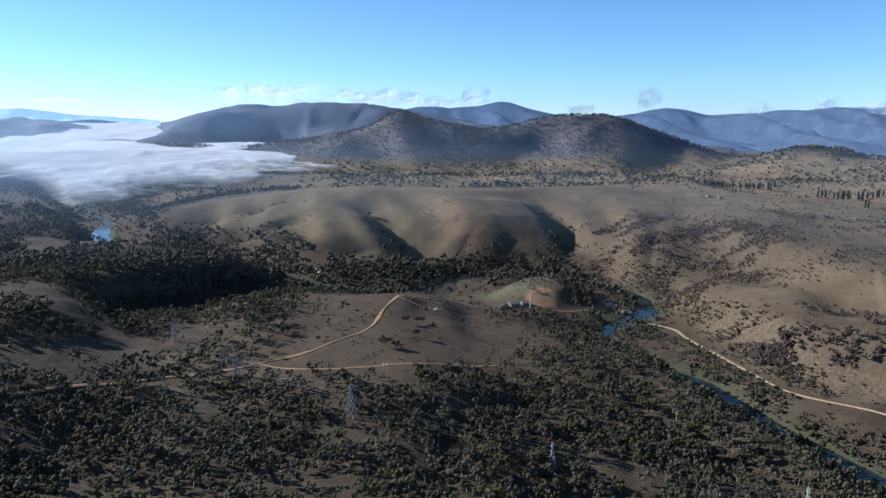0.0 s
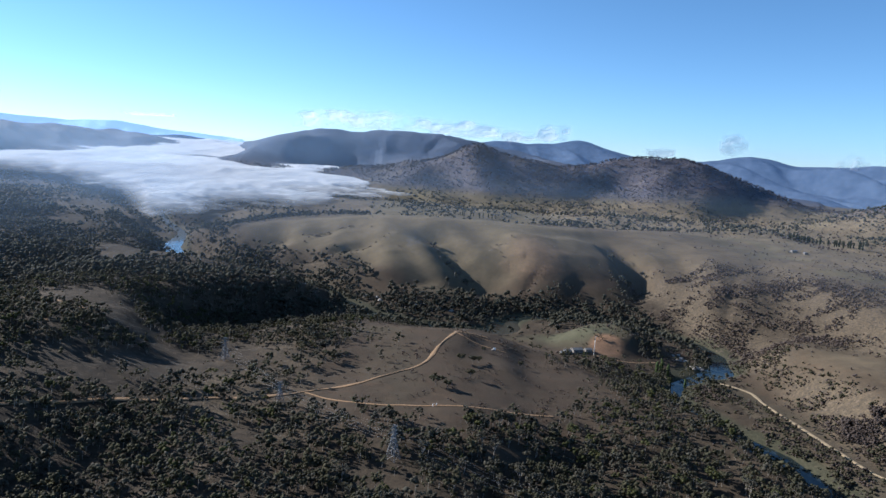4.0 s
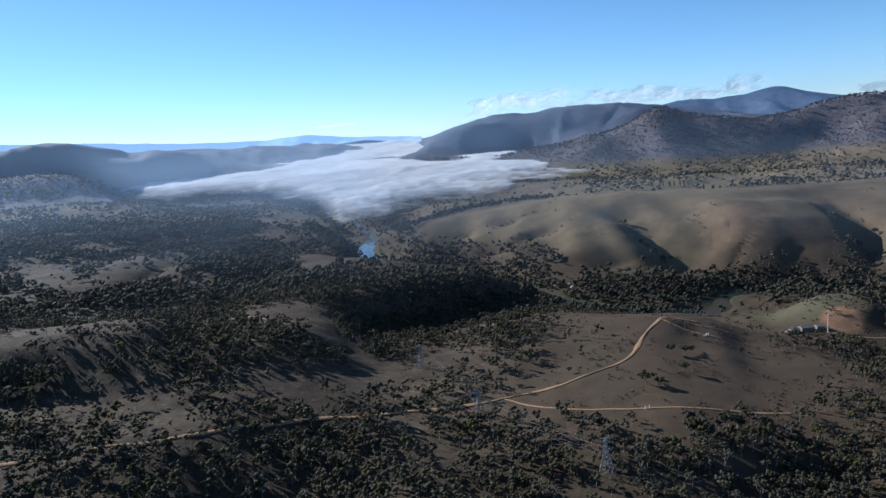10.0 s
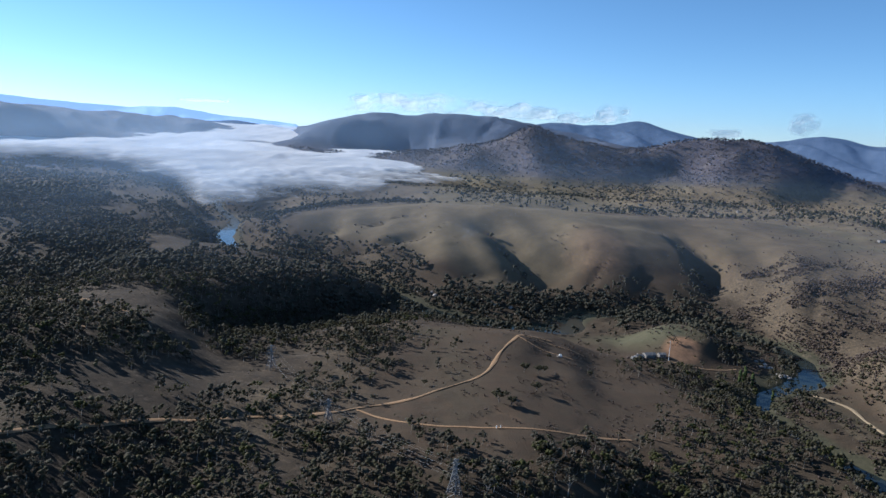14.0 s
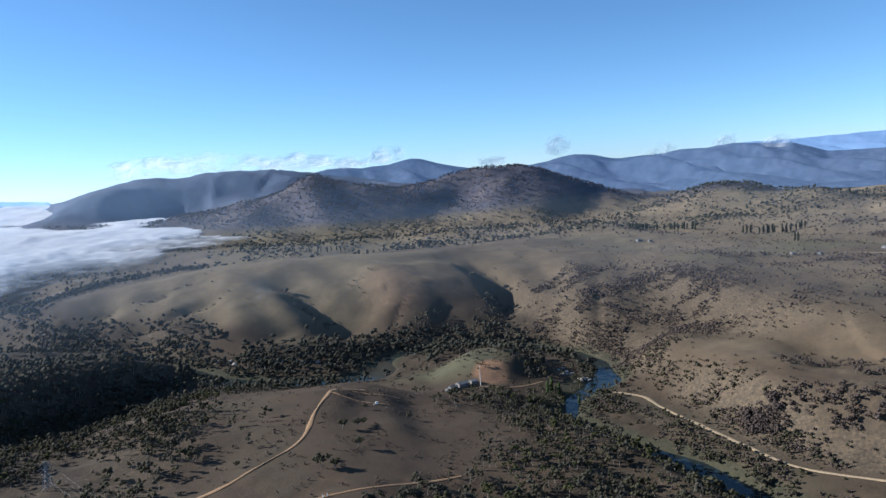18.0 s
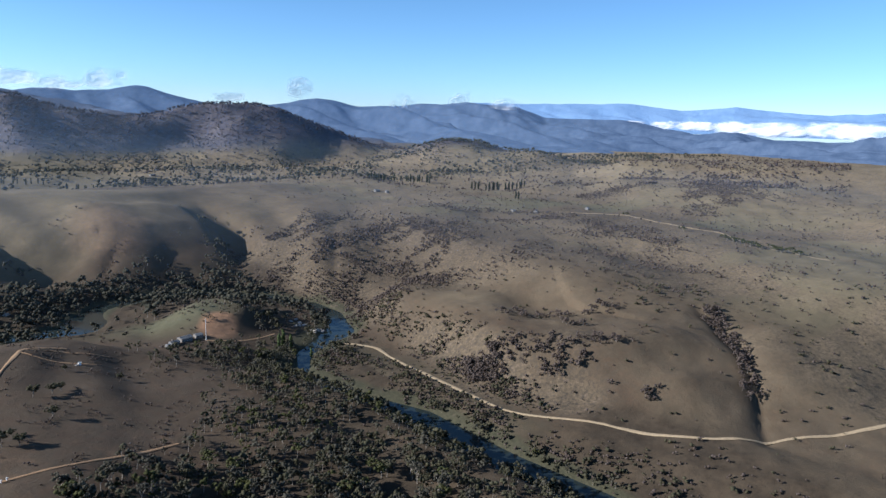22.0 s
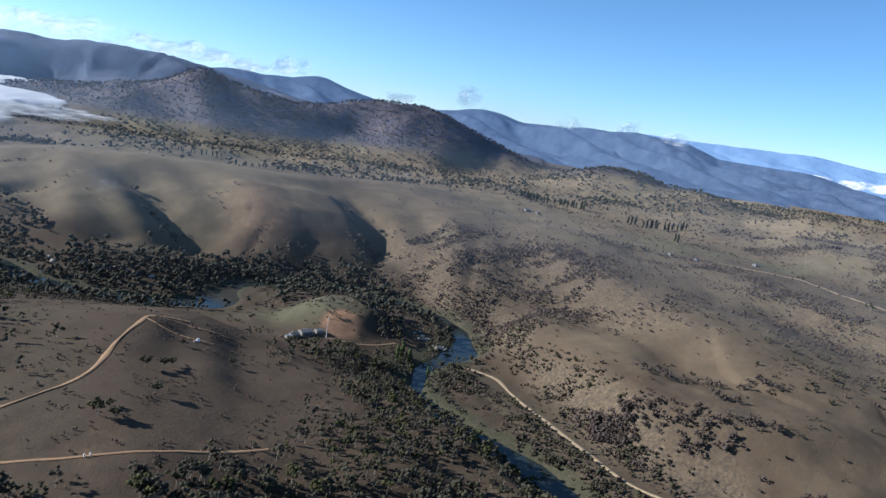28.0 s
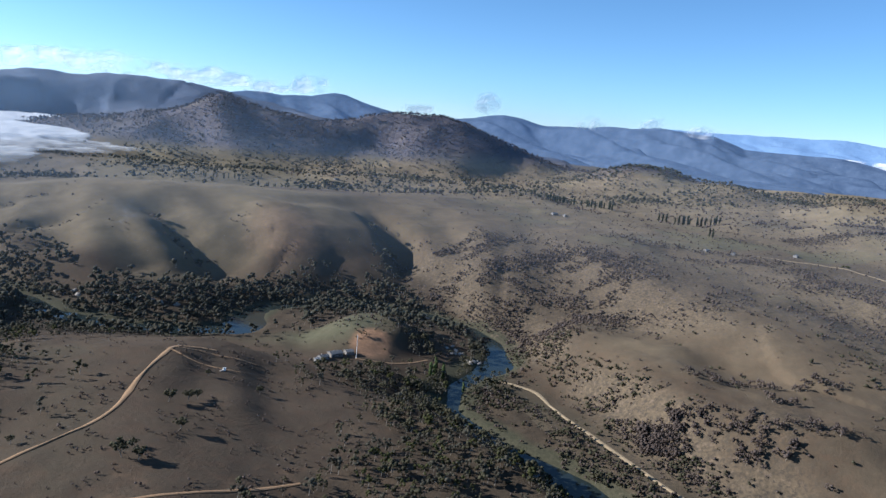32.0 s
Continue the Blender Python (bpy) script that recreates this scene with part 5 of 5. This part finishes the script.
def pylon(x, y, tall, turn, label):
    """Lattice tower: four legs, cross braces, three cross arms with insulators."""
    root = new("pylon")
    wide = lambda z: 0.16 * tall * (1 - min(z / (0.72 * tall), 1)) * 0.8 + 0.028 * tall
    corner = lambda k, z: np.array([(-1, 1, 1, -1)[k] * wide(z), (-1, -1, 1, 1)[k] * wide(z), z])
    levels = [-0.5, 0.2 * tall, 0.38 * tall, 0.54 * tall, 0.67 * tall, 0.78 * tall, 0.89 * tall, tall]
    for k in range(4):
        part("leg", rods([corner(k, a) for a in levels[:-1]], [corner(k, b) for b in levels[1:]], np.full(7, 0.26), np.full(7, 0.22), 4), STEEL, root)
        n = (k + 1) % 4
        s = [corner(k, a) for a in levels[:-1]] + [corner(n, a) for a in levels[:-1]] + [corner(k, a) for a in levels[1:]]
        e = [corner(n, b) for b in levels[1:]] + [corner(k, b) for b in levels[1:]] + [corner(n, b) for b in levels[1:]]
        part("bracing", rods(s, e, np.full(21, 0.13), np.full(21, 0.13), 4), STEEL, root)
    for z, reach in ((0.7, 0.2), (0.82, 0.25), (0.94, 0.18)):
        for side in (-1, 1):
            tip = np.array([side * reach * tall, 0, z * tall])
            arm = part("cross_arm", rods([corner(1 if side > 0 else 0, z * tall), corner(2 if side > 0 else 3, z * tall), (side * wide(z * tall), 0, (z + 0.05) * tall)], [tip] * 3, np.full(3, 0.14), np.full(3, 0.1), 4), STEEL, root)
            part("insulator", rods([tip], [tip - np.array([0, 0, 1.6])], np.array([0.16]), np.array([0.16]), 6), PANE, arm, "dark glass insulator string")
    root.matrix_basis = pose(x, y, float(land(x, y)), 0, 0, turn)
    return tagged(root, label, "pylon", group="pylons of the power line")


TOWERS = [(265, 250, 22, -28), (139, 328, 21, -30), (13, 397, 24, -34), (-77, 495, 17, -46), (-145, 605, 22, -40)]
for x, y, tall, turn in TOWERS:
    pylon(x, y, tall, turn + 90, "grey steel lattice pylon standing among gum trees")
for (x0, y0, h0, t0), (x1, y1, h1, t1) in zip(TOWERS, TOWERS[1:]):
    for z, reach in ((0.7, 0.2), (0.82, 0.25), (0.94, 0.18)):
        for side in (-1, 1):
            a = np.array([x0 + side * reach * h0 * math.cos(radians(t0 + 90)), y0 + side * reach * h0 * math.sin(radians(t0 + 90)), float(land(x0, y0)) + z * h0 - 1.6])
            b = np.array([x1 + side * reach * h1 * math.cos(radians(t1 + 90)), y1 + side * reach * h1 * math.sin(radians(t1 + 90)), float(land(x1, y1)) + z * h1 - 1.6])
            u = np.linspace(0, 1, 13)[:, None]
            p = a + (b - a) * u
            p[:, 2] -= (4 * u * (1 - u))[:, 0] * np.linalg.norm(b - a) * 0.028
            wire = link("wire", *rods(p[:-1], p[1:], np.full(12, 0.03), np.full(12, 0.03), 4), STEEL)
            tagged(wire, "sagging grey power line wire between pylons", "wire", group="wires of the power line")


def poplar(tall, count, leaf, label, group, name="poplar"):
    """Tall and narrow, with upswept tufts from near the ground."""
    root = new(name)
    part("trunk", rods([(0, 0, -0.5)], [(0, 0, tall * 0.85)], np.array([tall * 0.02]), np.array([tall * 0.005]), 6), BARK, root)
    u = RNG.rand(count)
    a = RNG.rand(count) * 6.283
    r = tall * 0.085 * np.sin(np.pi * np.clip(0.12 + 0.86 * u, 0, 1)) ** 0.7 * RNG.uniform(0.3, 1, count)
    c = np.stack([r * np.cos(a), r * np.sin(a), tall * (0.08 + 0.86 * u)], -1)
    crown_mesh("crown", c, tall * RNG.uniform(0.04, 0.075, count), 2, np.full(count, tall * 0.035), leaf, root, RNG.rand(count), 1.6)
    return tagged(root, label, "tree", group=group)


def plant(kind, spots, low=0.8, high=1.2):
    for i, (px, py) in enumerate(spots):
        s = RNG.uniform(low, high)
        m = pose(px, py, float(land(px, py)), 0, 0, RNG.uniform(0, 360)) @ Matrix.Scale(s, 4)
        if i == 0:
            kind.matrix_basis = m
            kind.scale = (1, 1, 1)
        else:
            copy_thing(kind, m)


def row(x0, y0, x1, y1, n, loose=2.0):
    return [(x0 + (x1 - x0) * k / max(n - 1, 1) + RNG.uniform(-loose, loose), y0 + (y1 - y0) * k / max(n - 1, 1) + RNG.uniform(-loose, loose)) for k in range(n)]


plant(poplar(19, 36, LEAF_DARK, "tall dark poplar in a windbreak row", "poplars on the plain"),
      row(1040, 1735, 1105, 1754, 12) + row(1110, 1724, 1116, 1718, 2) + row(1127, 1696, 1165, 1615, 11, 4) + row(1170, 1450, 1180, 1432, 3) + row(1168, 1392, 1285, 1372, 14, 5) + [(1091, 1200), (1086, 1186)])
plant(poplar(15, 26, LEAF_DARK, "dark green windbreak tree by the paddocks", "windbreak trees on the plain", "windbreak_tree"),
      row(430, 1920, 520, 1960, 14, 5) + row(330, 1960, 400, 1930, 8, 6) + row(1000, 2190, 1060, 2215, 10, 5) + row(180, 2080, 300, 2040, 12, 8))
plant(poplar(17, 50, POPLAR_LEAF, "bright green poplar at the river bank", "green poplars by the river", "river_poplar"), [(331, 757), (337, 762), (344, 755), (348, 764), (341, 768), (352, 722)], 0.7, 1.1)
willow = gum_tree(9, 5.5, 34, LEAF_GREEN, "bright green willow in the paddock")
willow.name = "willow"
tagged(willow, group="green willows in the paddock")
plant(willow, row(1000, 640, 985, 525, 16, 7) + [(1100, 905), (1010, 720)])
oak = gum_tree(11, 5.5, 44, LEAF, "lone spreading tree on the grassy hill")
oak.name = "hill_tree"
tagged(oak, group="lone trees on the grassy hill")
plant(oak, [(51, 553), (60, 548), (112, 700), (58, 566), (-10, 586), (12, 322), (85, 590), (150, 677), (93, 642), (80, 640), (100, 646)], 0.35, 0.85)


def boulder(size, label, group):
    bm = bmesh.new()
    bmesh.ops.create_icosphere(bm, subdivisions=2, radius=size)
    for v in bm.verts:
        v.co *= 1 + 0.45 * noise.noise(v.co * (1.1 / size) + Vector((size * 9, 3, 1)))
        v.co.z *= 0.6
    mesh = bpy.data.meshes.new("boulder")
    bm.to_mesh(mesh)
    bm.free()
    mesh.materials.append(STONE)
    return tagged(new("boulder", mesh), label, "boulder", group=group)


weir = [(402 + RNG.uniform(-10, 8), 796 + RNG.uniform(-7, 9)) for _ in range(12)] + [(388 + RNG.uniform(-8, 8), 832 + RNG.uniform(-16, 14)) for _ in range(9)]
plant(boulder(2.6, "pale river boulder at the weir", "boulders at the weir"), weir, 0.5, 1.2)
plant(boulder(5.0, "pale rock face low on the river bluff", "rocks on the bluff"), [(-30 + 13 * k + RNG.uniform(-5, 5), 1112 - 9 * k + RNG.uniform(-8, 8)) for k in range(12)], 0.5, 1.2)

for name, label, spots in (("strainer_post", "white-painted fence strainer post beside the track", [(45, 499), (48, 500)]), ("water_trough", "pale concrete water trough on the hillside", [(124, 716)])):
    for px, py in spots:
        root = new(name)
        if name == "strainer_post":
            part("post", box(bmesh.new(), -0.25, 0.25, -0.25, 0.25, -0.5, 2.2, 0.05), WHITE, root)
            part("rail", box(bmesh.new(), -0.8, 0.8, -0.1, 0.1, 1.3, 1.6), WHITE, root)
        else:
            part("basin", box(bmesh.new(), -1.6, 1.6, -0.8, 0.8, -0.3, 0.8, 0.05), STONE, root)
            part("tank", rods([(2.6, 0, -0.2)], [(2.6, 0, 2.2)], np.array([1.3]), np.array([1.3]), 14), WHITE, root)
        root.matrix_basis = pose(px, py, float(land(px, py)), 0, 0, 30)
        tagged(root, label, "post" if name == "strainer_post" else "trough")
